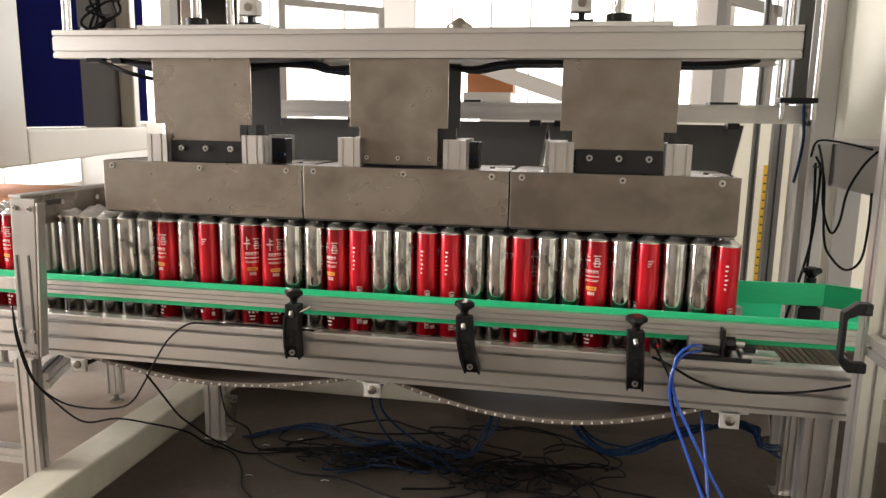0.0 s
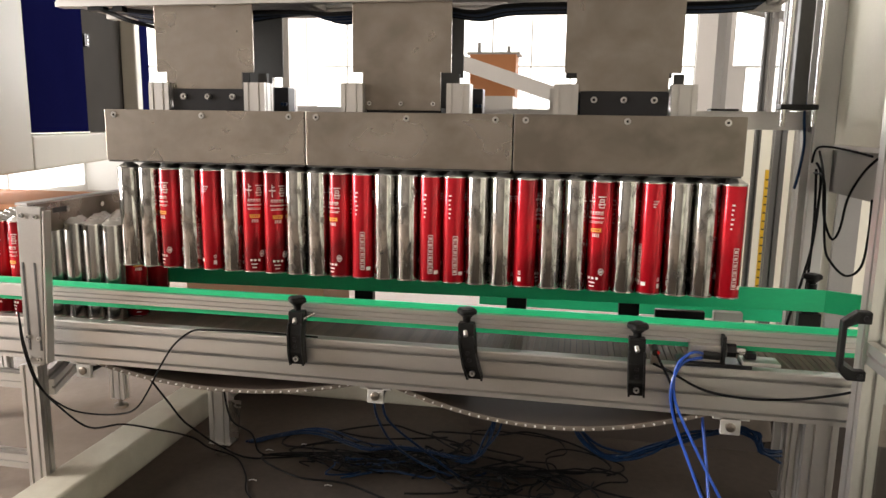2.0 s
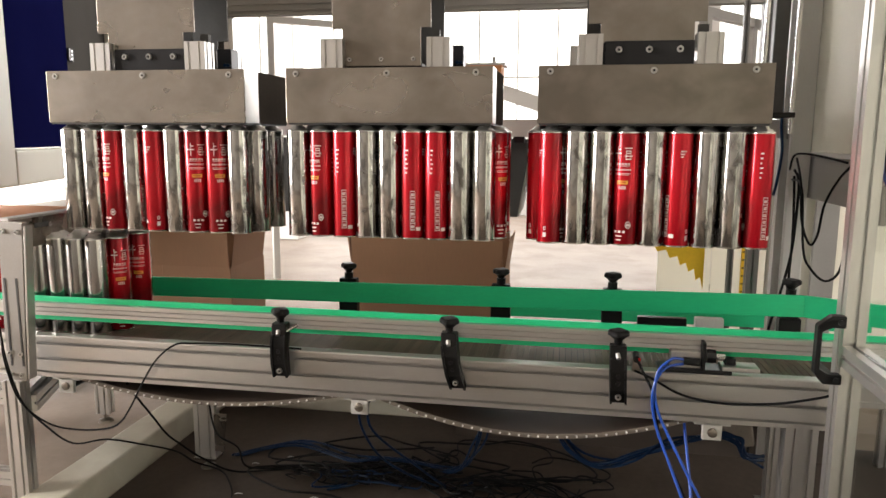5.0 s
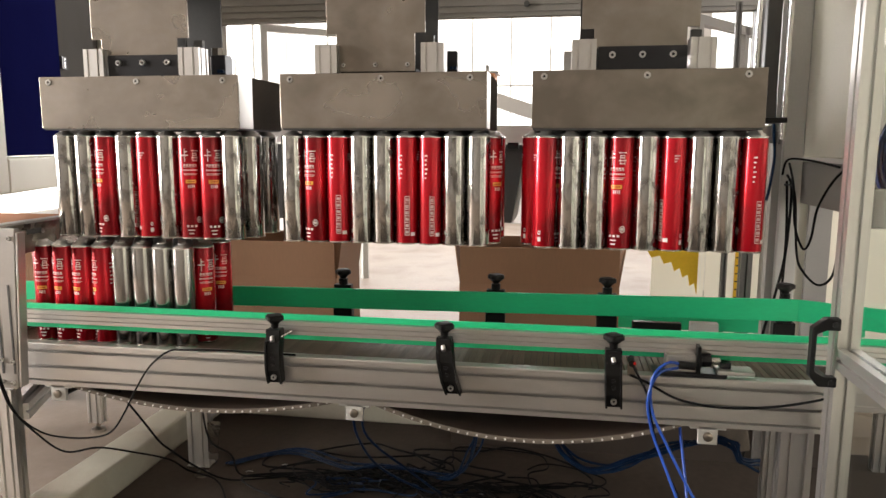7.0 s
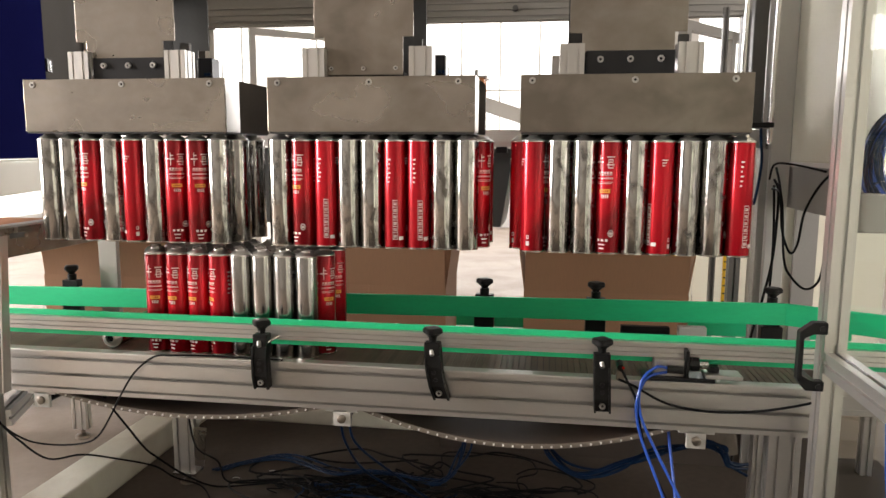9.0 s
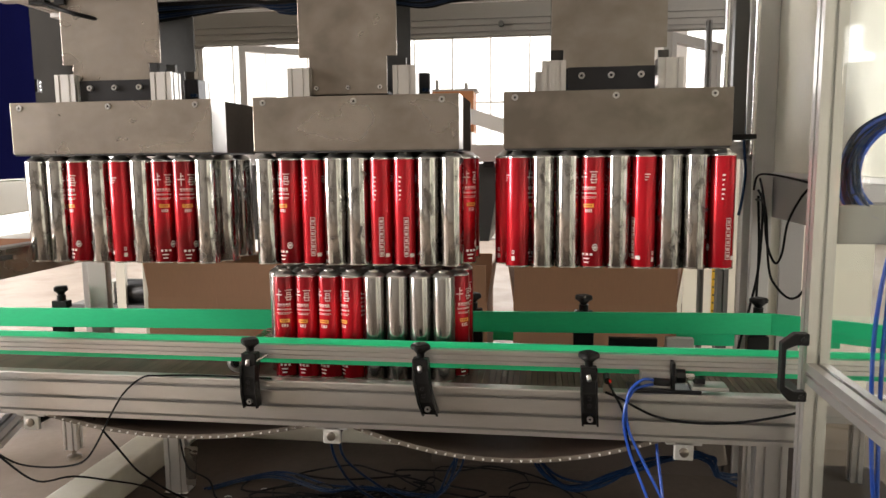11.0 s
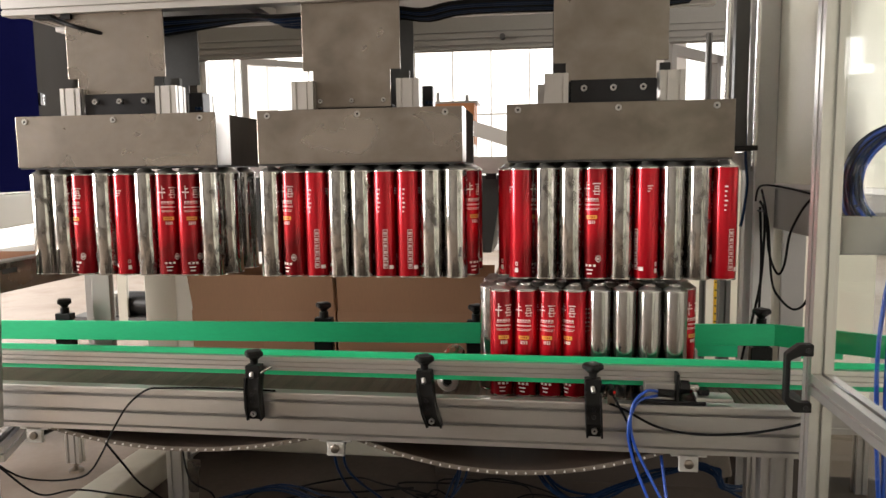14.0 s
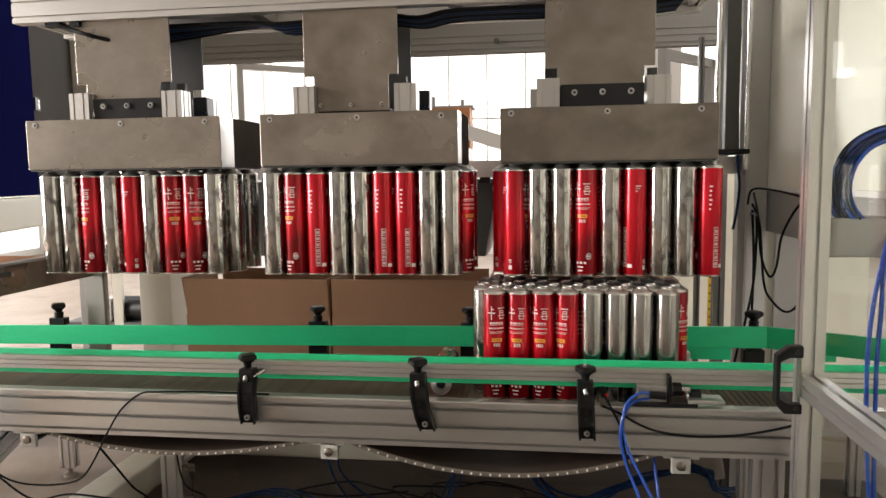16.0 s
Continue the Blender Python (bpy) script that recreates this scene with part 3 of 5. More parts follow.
def gate():
    """Portal at the infeed: slotted flat post, plate across the belt."""
    g = thing("infeed_gate", "aluminium infeed gate with slotted post and cross plate", "gate", at=(-0.024, 0, 0))
    bm = plate([(-0.233, -0.105), (-0.170, -0.105), (-0.142, 0.36), (-0.221, 0.362)], 0.02, pose(0, -0.172, 0))
    post = part("post", bm, GATEMETAL, g, bevel=0.002)
    for x in (-0.214, -0.176):
        part("slot", boxes((x - 0.003, x + 0.003, -0.1735, -0.171, -0.06, 0.2)), DARKSTEEL, post)
    part("post_side", plate([(-0.168, -0.10), (-0.161, -0.10), (-0.134, 0.35), (-0.141, 0.35)], 0.030, pose(0, -0.171, 0)), ALU_V, g, bevel=0.002)
    part("cross_plate", boxes((-0.205, -0.197, -0.15, 0.42, 0.275, 0.365)), STEEL, g, bevel=0.002)
    part("top_flange", boxes((-0.235, -0.195, -0.16, 0.42, 0.362, 0.369)), ALU, g)
    part("back_post", boxes((-0.235, -0.165, 0.40, 0.42, -0.1, 0.36)), GATEMETAL, g, bevel=0.002)
    for x, z in ((-0.205, 0.335), (-0.160, 0.333), (-0.216, -0.02), (-0.180, -0.024), (-0.219, -0.085), (-0.184, -0.088)):
        bolt(x, -0.172, z, 0.007, g)
    for y in (0.0, 0.16):
        part("bolt", lathe([(0.008, 0), (0.008, 0.006)], 12, along((-0.197, y, 0.335), (1, y, 0.335))), BRIGHT, g, smooth=True)
    part("slot", boxes((-0.198, -0.1955, -0.06, 0.0, 0.33, 0.345)), DARKSTEEL, g)


# ---- gripper ----
HEADS = ((-0.045, 0.566, 0), (0.5700, 1.138, 1), (1.1420, 1.714, 2))


def carriage():
    c = thing("gripper_beam", "aluminium profile lifting beam carrying three gripper heads", "gripper beam")
    bm = bmesh.new()
    z0, z1 = 0.757, 0.834
    prof = [(0, z0), (0, z0 + 0.014), (0.006, z0 + 0.015), (0.006, z0 + 0.019), (0, z0 + 0.02), (0, z1 - 0.02), (0.006, z1 - 0.019), (0.006, z1 - 0.015), (0, z1 - 0.014), (0, z1 - 0.002), (0.002, z1), (0.04, z1), (0.04, z0)]
    a = [bm.verts.new((-0.2, -0.012 + y, z)) for y, z in prof]
    b = [bm.verts.new((1.83, -0.012 + y, z)) for y, z in prof]
    for i in range(len(prof)):
        j = (i + 1) % len(prof)
        bm.faces.new((a[i], a[j], b[j], b[i]))
    bm.faces.new(a[::-1])
    bm.faces.new(b)
    part("front_profile", bm, ALU, c)
    part("back_profile", profile((-0.2, 0.24, 0.795), (1.83, 0.24, 0.795), 0.04, 0.077, 1, 2), ALU, c)
    for x in (-0.18, 0.52, 1.12, 1.81):
        part("cross_profile", profile((x, 0.03, 0.80), (x, 0.22, 0.80), 0.04, 0.06, 1, 1), ALU, c)
    part("end_cap", boxes((1.83, 1.834, -0.012, 0.028, 0.757, 0.834)), BLACK, c)
    for x0, x1, y0, y1 in ((0.07, 0.47, -0.01, 0.24), (1.275, 1.53, -0.01, 0.24)):
        part("top_plate", boxes((x0, x1, y0, y1, 0.834, 0.846)), LIGHTGREY, c, bevel=0.002)
    part("cable_clip", boxes((-0.06, 0.06, 0.0, 0.02, 0.834, 0.84)), STEEL, c)
    # lifting cylinders and sensors on the plates
    for x in (0.215, 1.40):
        cyl = part("cylinder_base", rod((x, 0.06, 0.846), (x, 0.06, 0.872), 0.033, 20), BLACK, c, smooth=True)
        part("piston_rod", rod((x, 0.06, 0.872), (x, 0.06, 1.25), 0.014), BRIGHT, cyl, smooth=True)
    for x in (0.09, 0.155):
        part("column", boxes((x - 0.012, x + 0.022, 0.10, 0.14, 0.846, 1.3)), LIGHTGREY if x < 0.1 else STEEL, c, bevel=0.002)
    for x in (0.30, 0.335):
        part("guide_shaft", rod((x, 0.1, 0.846), (x, 0.1, 1.25), 0.011), BRIGHT, c, smooth=True)
    for x in (0.405, 1.305):
        s = part("sensor_block", boxes((x - 0.028, x + 0.024, 0.0, 0.04, 0.872, 0.915)), LIGHTGREY, c, "small grey sensor block", bevel=0.003)
        part("sensor_foot", boxes((x - 0.008, x + 0.008, 0.012, 0.03, 0.852, 0.872), (x - 0.03, x + 0.03, 0.0, 0.045, 0.846, 0.853)), BLACK, s)
        part("sensor_eye", lathe([(0.011, 0), (0.011, 0.005), (0.006, 0.005)], 14, along((x, 0, 0.893), (x, -1, 0.893))), STEEL, s, smooth=True)
    part("hose_fitting", lathe([(0.035, 0), (0.034, 0.008), (0.018, 0.018), (0.006, 0.028)], 14, Matrix.Translation((0.99, 0.02, 0.834))), STEEL, c, smooth=True)
    for x in (-0.165, -0.15):
        part("support_rod", rod((x, 0.0, 0.834), (x - 0.01, 0.02, 1.2), 0.006), BRIGHT, c, smooth=True)
    # hoses behind the beam
    for k in range(7):
        y = 0.05 + 0.022 * k
        part("air_hose", sweep([(-0.12, y, 0.77), (0.1, y, 0.745 - 0.004 * k), (0.5, y, 0.742 + 0.003 * k), (0.62, y, 0.735 - 0.004 * (k % 3)), (0.9, y, 0.748), (1.02, y, 0.735), (1.15, y, 0.752), (1.6, y, 0.748), (1.75, y, 0.757)], 0.006, 6, 4), DARK_TUBE if k % 3 else RUBBER, c, smooth=True)
    part("air_hose", sweep([(-0.06, 0.0, 0.75), (-0.02, 0.0, 0.735), (0.04, -0.01, 0.715), (0.12, 0.02, 0.695)], 0.006, 8), RUBBER, c, smooth=True)
    part("hose_clip", boxes((-0.10, -0.05, -0.005, 0.02, 0.745, 0.757), (-0.02, 0.01, -0.005, 0.02, 0.742, 0.757)), BLACK, c)
    random.seed(5)
    for k in range(8):
        pts = [(-0.13 + 0.02 * random.random(), 0.05, 0.838)]
        for q in range(4):
            pts.append((-0.13 + 0.075 * random.random(), 0.02 + 0.1 * random.random(), 0.86 + 0.035 * q + 0.03 * random.random()))
        part("coiled_cable", sweep(pts, 0.004, 6, 4), RUBBER, c, smooth=True)
    return c


def head(x0, x1, k):
    h = thing("gripper_head", "stainless steel magnetic gripper head holding aerosol cans", "gripper head", group="gripper heads")
    mid, y0, y1, z0, z1 = (x0 + x1) / 2, -0.036, 0.272, 0.321, 0.467
    t = 0.004
    part("front_panel", boxes((x0, x1, y0, y0 + t, z0, z1)), STEEL, h, bevel=0.0015)
    part("back_panel", boxes((x0, x1, y1 - t, y1, z0, z1)), STEEL, h)
    for xa in (x0, x1 - t):
        # one side wall in two tones: painted reflection in front, painted shade behind
        part("side_panel", boxes((xa, xa + t, y0 + t, 0.055, z0, z1)), SHEENSTEEL, h)
        part("rear_side_panel", boxes((xa, xa + t, 0.055, y1 - t, z0, z1)), SHADESTEEL, h)
    part("top_panel", boxes((x0 + t, x1 - t, y0 + t, y1 - t, z1 - t - 0.002, z1 - 0.002)), STEEL, h)
    part("magnet_plate", boxes((x0 + t, x1 - t, y0 + t, y1 - t, z0 - 0.0045, z0 + 0.02)), DARKSTEEL, h)
    # screws with a dark disc painting the shade in each recess
    for x in (x0 + 0.03, mid, x1 - 0.045):
        m = along((x, y0, z1 - 0.015), (x, -1, z1 - 0.015))
        part("screw", lathe([(0.0035, 0.0008), (0.0032, 0.001)], 6, m, 1, lathe([(0.0088, 0), (0.0078, 0.003), (0.0042, 0.003), (0.0042, 0.0004)], 14, m)), [BOLTSTEEL, BLACKMETAL], h, smooth=True)
    for x in (x0 + 0.1, x0 + 0.25, x1 - 0.14, x1 - 0.06):
        part("screw", lathe([(0.008, z1 - 0.003), (0.007, z1 + 0.002), (0.003, z1 + 0.002)], 10, Matrix.Translation((x, 0.05 + 0.11 * ((x * 7) % 1), 0))), BLACKMETAL, h, smooth=True)
    sx = ((0.121, 0.414), (0.697, 0.990), (1.271, 1.563))[k]
    for x in sx:
        for ya, dx in ((-0.022, 0.0), (0.205, -0.02)):
            part("mounting_block", profile((x + dx, ya + 0.03, z1 - 0.002), (x + dx, ya + 0.03, 0.545), 0.062, 0.056, 2, 2, up=(0, 1, 0), slot=0.006, deep=0.005), ALU_V, h)
        v = part("valve", boxes((x + 0.004, x + 0.050, 0.10, 0.15, z1 - 0.003, 0.538)), BLACKMETAL, h, "small black valve block", bevel=0.003)
        for dx in (0.034, 0.044):
            part("valve_fitting", rod((x + dx, 0.099, 0.49), (x + dx, 0.090, 0.49), 0.005, 8), DARK_TUBE, v, smooth=True)
    c = ((0.102, 0.402), (0.692, 0.966), (1.264, 1.556))[k]
    n = ((0.132, 0.366), (0.720, 0.938), (1.296, 1.526))[k]
    zb = 0.474 if k == 1 else 0.526
    outline = [(c[0], 0.574), (c[0], 0.760), (c[1], 0.760), (c[1], 0.574), (n[1], 0.574), (n[1], zb), (n[0], zb), (n[0], 0.574)]
    part("front_plate", plate(outline, 0.006, pose(0, 0.006, 0)), STEEL, h, bevel=0.001)
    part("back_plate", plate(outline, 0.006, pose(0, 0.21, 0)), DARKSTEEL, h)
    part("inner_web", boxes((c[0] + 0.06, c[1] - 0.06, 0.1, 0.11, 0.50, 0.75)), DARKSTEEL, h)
    part("slide_bar", boxes((n[0], n[1], 0.02, 0.2, 0.467, 0.482)), BLACKMETAL, h)
    if k == 1:
        for x in (n[0] + 0.02, (n[0] + n[1]) / 2, n[1] - 0.02):
            bolt(x, 0.006, 0.492, 0.006, h)
    else:
        br = part("black_bracket", boxes((sx[0] + 0.036, sx[1] - 0.036, -0.006, 0.004, 0.466, 0.528)), BLACKMETAL, h, "black oxide steel angle bracket", bevel=0.002)
        for f in (0.16, 0.5, 0.84):
            x = sx[0] + 0.036 + (sx[1] - sx[0] - 0.072) * f
            bolt(x, -0.006, 0.506, 0.0085, br)
    part("adjust_block", boxes((c[1] - 0.012, c[1] + 0.014, 0.06, 0.075, 0.54, 0.575)), DARKSTEEL, h)
    return h


# ---- aerosol cans ----
R = 0.0320


def ink(bm, a0, a1, z0, z1, mi):
    """A printed patch wrapped on the can's wall, from angle a0 to a1 in degrees seen from the front."""
    n = max(1, round(abs(a1 - a0) / 9))
    r = R + 0.0003
    prev = None
    for i in range(n + 1):
        a = radians(-90 + a0 + (a1 - a0) * i / n)
        v = [bm.verts.new((r * math.cos(a), r * math.sin(a), z)) for z in (z0, z1)]
        if prev:
            bm.faces.new((prev[0], v[0], v[1], prev[1])).material_index = mi
        prev = v


def print_parts(c):
    """Front block, side strip and small print, as plain bars and shapes."""
    inks = [WHITE_INK, YELLOW_INK, PLAINRED]
    bm = bmesh.new()
    # two square emblems of bars
    ink(bm, -28, -24.5, 0.221, 0.258, 0)
    ink(bm, -44, -9, 0.238, 0.241, 0)
    ink(bm, -24.5, -13, 0.248, 0.2505, 0)
    for z, half in ((0.2525, 18), (0.2455, 11), (0.2395, 11), (0.2325, 18), (0.2245, 13)):
        ink(bm, 24 - half, 24 + half, z - 0.0012, z + 0.0012, 0)
    ink(bm, 13, 15.5, 0.2235, 0.2465, 0)
    ink(bm, 32.5, 35, 0.2235, 0.2465, 0)
    part("emblem", bm, inks, c, "white printed emblem of bars")
    bm = bmesh.new()
    for i in range(5):
        ink(bm, -34 + 14 * i, -24.5 + 14 * i, 0.205, 0.2145, 0)
        ink(bm, -31.5 + 14 * i, -27 + 14 * i, 0.205, 0.2105, 2)
    for i in range(9):
        ink(bm, -38 + 8.6 * i, -32.5 + 8.6 * i, 0.1955, 0.1995, 0)
    ink(bm, -38, 38, 0.1875, 0.1885, 0)
    for i in range(6):
        ink(bm, -34 + 11 * i, -26 + 11 * i, 0.1835, 0.1855, 0)
    part("front_text", bm, inks, c)
    bm = bmesh.new()
    ink(bm, -26, 26, 0.160, 0.170, 1)
    for i in range(4):
        ink(bm, -20 + 10 * i, -14 + 10 * i, 0.163, 0.167, 2)
    part("yellow_band", bm, inks, c, "small yellow printed band")
    bm = bmesh.new()
    for i in range(4):
        ink(bm, -15 + 9 * i, -10.5 + 9 * i, 0.147, 0.156, 0)
    part("volume_mark", bm, inks, c)
    bm = bmesh.new()
    for i in range(3):
        ink(bm, -30 + 20 * i, -18 + 20 * i, 0.034, 0.040, 0)
    ink(bm, -24, 8, 0.024, 0.027, 0)
    ink(bm, -20, 4, 0.014, 0.017, 0)
    part("small_print", bm, inks, c)
    bm = bmesh.new()
    # round mark low on the side
    for i in range(10):
        a = 6.28318 * i / 10
        ca, sa = math.cos(a), math.sin(a)
        ink(bm, 34 + 11 * ca - 3, 34 + 11 * ca + 3, 0.055 + 0.008 * sa - 0.0016, 0.055 + 0.008 * sa + 0.0016, 0)
    ink(bm, 27, 41, 0.052, 0.058, 0)
    part("round_mark", bm, inks, c)
    bm = bmesh.new()
    # framed strip of signs on the back
    ink(bm, 128, 130, 0.026, 0.132, 0)
    ink(bm, 150, 152, 0.026, 0.132, 0)
    for i in range(7):
        ink(bm, 128, 152, 0.026 + 0.0175 * i, 0.028 + 0.0175 * i, 0)
        if i < 6:
            ink(bm, 133, 147, 0.0315 + 0.0175 * i, 0.039 + 0.0175 * i, 0)
            ink(bm, 137, 143, 0.0335 + 0.0175 * i, 0.037 + 0.0175 * i, 2)
    ink(bm, 158, 182, 0.024, 0.034, 0)
    part("sign_strip", bm, inks, c, "white framed strip of signs")
    bm = bmesh.new()
    for i in range(6):
        ink(bm, 104, 118 - 3 * (i % 3), 0.240 - 0.012 * i, 0.244 - 0.012 * i, 0)
    part("side_text", bm, inks, c)
    bm = bmesh.new()
    for i in range(3):
        ink(bm, 196, 222 - 7 * i, 0.244 - 0.007 * i, 0.2465 - 0.007 * i, 0)
    part("side_note", bm, inks, c)
    bm = bmesh.new()
    ink(bm, 236, 252, 0.018, 0.030, 0)
    ink(bm, 238, 250, 0.036, 0.046, 0)
    ink(bm, 241, 247, 0.038, 0.044, 2)
    part("bottom_code", bm, inks, c)


def build_cans():
    protos = {}
    for red in (True, False, "clean"):
        label = "glossy red printed aerosol can" if red is True else "bare smudged tinplate aerosol can without print" if red is False else "clean bare tinplate aerosol can without print"
        c = thing("aerosol_can", label, "aerosol can", group="aerosol cans")
        bm = lathe([(R - 0.004, 0.001), (R - 0.001, 0.001), (R, 0.004), (R, 0.288), (R - 0.0006, 0.2905)], 28, caps=False)
        bm.faces.new([v for v in bm.verts if abs(v.co.z - 0.001) < 1e-5 and v.co.xy.length < R - 0.003])
        part("body", bm, {True: RED, False: TIN, "clean": CLEANTIN}[red], c, smooth=True)
        part("bottom_rim", lathe([(R - 0.002, 0), (R + 0.0008, 0.0005), (R + 0.001, 0.003), (R, 0.0045)], 28, caps=False), TIN, c, smooth=True)
        part("top_rim", lathe([(R - 0.0006, 0.2895), (R + 0.0006, 0.2905), (R + 0.0005, 0.293), (R - 0.001, 0.2945), (R - 0.003, 0.294)], 28, caps=False), BRIGHT, c, smooth=True)
        bm = lathe([(R - 0.0025, 0.2935), (R - 0.0042, 0.2968), (R - 0.009, 0.3005), (R - 0.0145, 0.3035), (0.0155, 0.3055), (0.0147, 0.3085), (0.0132, 0.3090), (0.0122, 0.307), (0.0122, 0.296)], 24, caps=False)
        part("dome", bm, ALU_V, c, smooth=True)
        part("opening", lathe([(0.0123, 0.2975), (0.012, 0.298)], 16), BLACK, c)
        if red is True:
            print_parts(c)
        protos[red] = c
    return protos


BOX_ROW = ("ssrsrsrrs", "srrssrrss", "rssrsrssr")
# turn of the print of the cans in the front row, in degrees
TURN = {2: -22, 4: 150, 6: 30, 7: 38, 10: -22, 11: -125, 14: -128, 15: -122, 18: 95, 21: -22, 23: 160, 26: -118}


def gripped(protos):
    """All cans that hang on the three heads: five rows, every second one offset."""
    out = []
    random.seed(11)
    for k in range(3):
        for row in range(5):
            off = (0.5, 0.42, -0.5)[k] if row % 2 else 0
            for i in range(9):
                idx = 9 * k + i
                red = BOX_ROW[k][i] == "r" if row == 0 else random.random() < 0.5
                if row == 1 and i == 8 and k == 0:
                    red = False
                if row and k == 2 and i == 0:
                    red = True
                turn = TURN.get(idx, 0) if row == 0 else random.randrange(360)
                x = (idx + off) * D + random.uniform(-0.0005, 0.0005)
                out.append((red, k, x, row * 0.0567 + random.uniform(-0.0005, 0.0005), turn))
    return out


GROUP_TURN = (14, -8, -16, -38)


def queued():
    """The block of cans that waits upstream and then travels on the belt: rows of eight and nine."""
    out = []
    random.seed(23)
    for row in range(5):
        n = 9 if row % 2 else 8
        for i in range(n):
            x = (i - (7.5 if row % 2 else 7)) * D
            if row == 0:
                red, turn = i < 4 or "clean", GROUP_TURN[i] if i < 4 else 0
            else:
                red, turn = random.random() < 0.5, random.randrange(360)
                if row in (1, 3) and i == 8:
                    red, turn = True, 42 if row == 1 else 20
                if row in (1, 3) and i == 0:
                    red, turn = row == 3, -30
            out.append((red, x - 0.066, row * 0.0567, turn))
    return out


# ---- cell frame, hoppers, cartons ----
def hoppers():
    for x in (0.157, 0.855, 1.545):
        h = thing("guide_hopper", "dark grey sheet steel funnel hanging above the cartons", "hopper", group="guide hoppers")
        top, bot, za, zb = 0.345, 0.295, 0.60, 0.30
        part("front_sheet", plate([(x - top, za), (x + top, za), (x + bot, zb), (x - bot, zb)], 0.004, pose(0, 0.82, 0)), DARKSTEEL, h)
        part("back_sheet", plate([(x - top, za), (x + top, za), (x + bot, zb), (x - bot, zb)], 0.004, pose(0, 1.16, 0)), DARKSTEEL, h)
        for s in (-1, 1):
            bm = bmesh.new()
            v = [bm.verts.new(q) for q in ((x + s * top, 0.824, za), (x + s * top, 1.16, za), (x + s * bot, 1.16, zb), (x + s * bot, 0.824, zb))]
            f = bm.faces.new(v)
            r = bmesh.ops.extrude_face_region(bm, geom=[f])
            bmesh.ops.translate(bm, vec=(s * 0.004, 0, 0), verts=[g for g in r["geom"] if isinstance(g, bmesh.types.BMVert)])
            part("side_sheet", bm, LIGHTGREY, h)
            part("hanger", boxes((x + s * 0.3 - 0.02, x + s * 0.3 + 0.02, 0.761, 0.82, 0.585, 0.625)), BLACKMETAL, h)
    b = thing("back_crossbar", "grooved aluminium crossbar behind the gripper", "crossbar")
    part("profile", profile((-0.25, 0.74, 0.638), (2.07, 0.74, 0.638), 0.04, 0.062, 1, 2), ALU, b)
    part("end_block", boxes((2.07, 2.084, 0.72, 0.76, 0.60, 0.675)), BLACK, b, bevel=0.003)
    part("clamp", boxes((1.75, 1.84, 0.7, 0.78, 0.669, 0.676)), BLACK, b)
    part("clamp", boxes((0.9, 0.96, 0.7, 0.78, 0.669, 0.675)), BLACK, b)


def carton():
    c = thing("carton", "open brown corrugated cardboard carton on the packing conveyor", "carton", group="cartons")
    w, d, h, t = 0.613, 0.335, 0.315, 0.005
    z = 0.0
    part("front_wall", boxes((-w, 0, 0, t, z, h)), CARD, c)
    part("back_wall", boxes((-w, 0, d - t, d, z, h)), CARD, c)
    part("side_wall", boxes((-t, 0, t, d - t, z, h)), CARD, c)
    part("side_wall", boxes((-w, -w + t, t, d - t, z, h)), CARD, c)
    part("bottom", boxes((-w + t, -t, t, d - t, z, t)), CARD, c)
    for y, a in ((0.0, 6), (d - t, -6)):
        bm = boxes((-w + 0.004, -0.004, 0, t, 0, 0.15))
        bmesh.ops.transform(bm, matrix=pose(0, y, h, a), verts=bm.verts)
        part("flap", bm, CARD, c)
    for x, a in ((-t, 8), (-w, -8)):
        bm = boxes((0, t, 0.01, d - 0.01, 0, 0.15))
        bmesh.ops.transform(bm, matrix=pose(x, 0, h, 0, a), verts=bm.verts)
        part("flap", bm, CARD, c)
    part("glue_seam", boxes((-0.311, -0.309, -0.0012, 0, 0.0, h)), CARD, c)
    return c


def carton_conveyor():
    c = thing("carton_conveyor", "roller conveyor with green guides carrying cartons behind the cans", "conveyor")
    part("front_beam", profile((-3.6, 0.76, -0.30), (2.6, 0.76, -0.30), 0.04, 0.10, 1, 2), ALU, c)
    part("back_beam", profile((-3.6, 1.24, -0.30), (2.6, 1.24, -0.30), 0.04, 0.10, 1, 2), ALU, c)
    # added dark sheet: blocks light from behind and darkens the right floor
    part("shade_panel", boxes((0.93, 2.35, 0.74, 0.752, FL, -0.19)), SHADEPANEL, c, "dark brown sheet added to block light under the conveyor")
    part("green_guide", boxes((0.9, 2.6, 1.20, 1.212, -0.19, -0.13)), GREEN, c)
    part("guide_strip", boxes((0.9, 2.6, 1.196, 1.20, -0.125, -0.115)), WHITE, c)
    me = None
    for i in range(70):
        x = -3.5 + i * 0.0875
        if me is None:
            ob = part("roller", rod((0, 0.785, -0.281), (0, 1.215, -0.281), 0.025, 12), STEEL, c, smooth=True)
            me = ob.data
        else:
            ob = new("roller", me)
            ob.parent = c
        ob.location = (x, 0, 0)
    for x in (-2.6, -1.2, -0.15, 2.5):
        for y in (0.76, 1.24):
            part("leg", profile((x, y, FL), (x, y, -0.352), 0.04, 0.04, 1, 1, up=(0, 1, 0)), ALU_V, c)


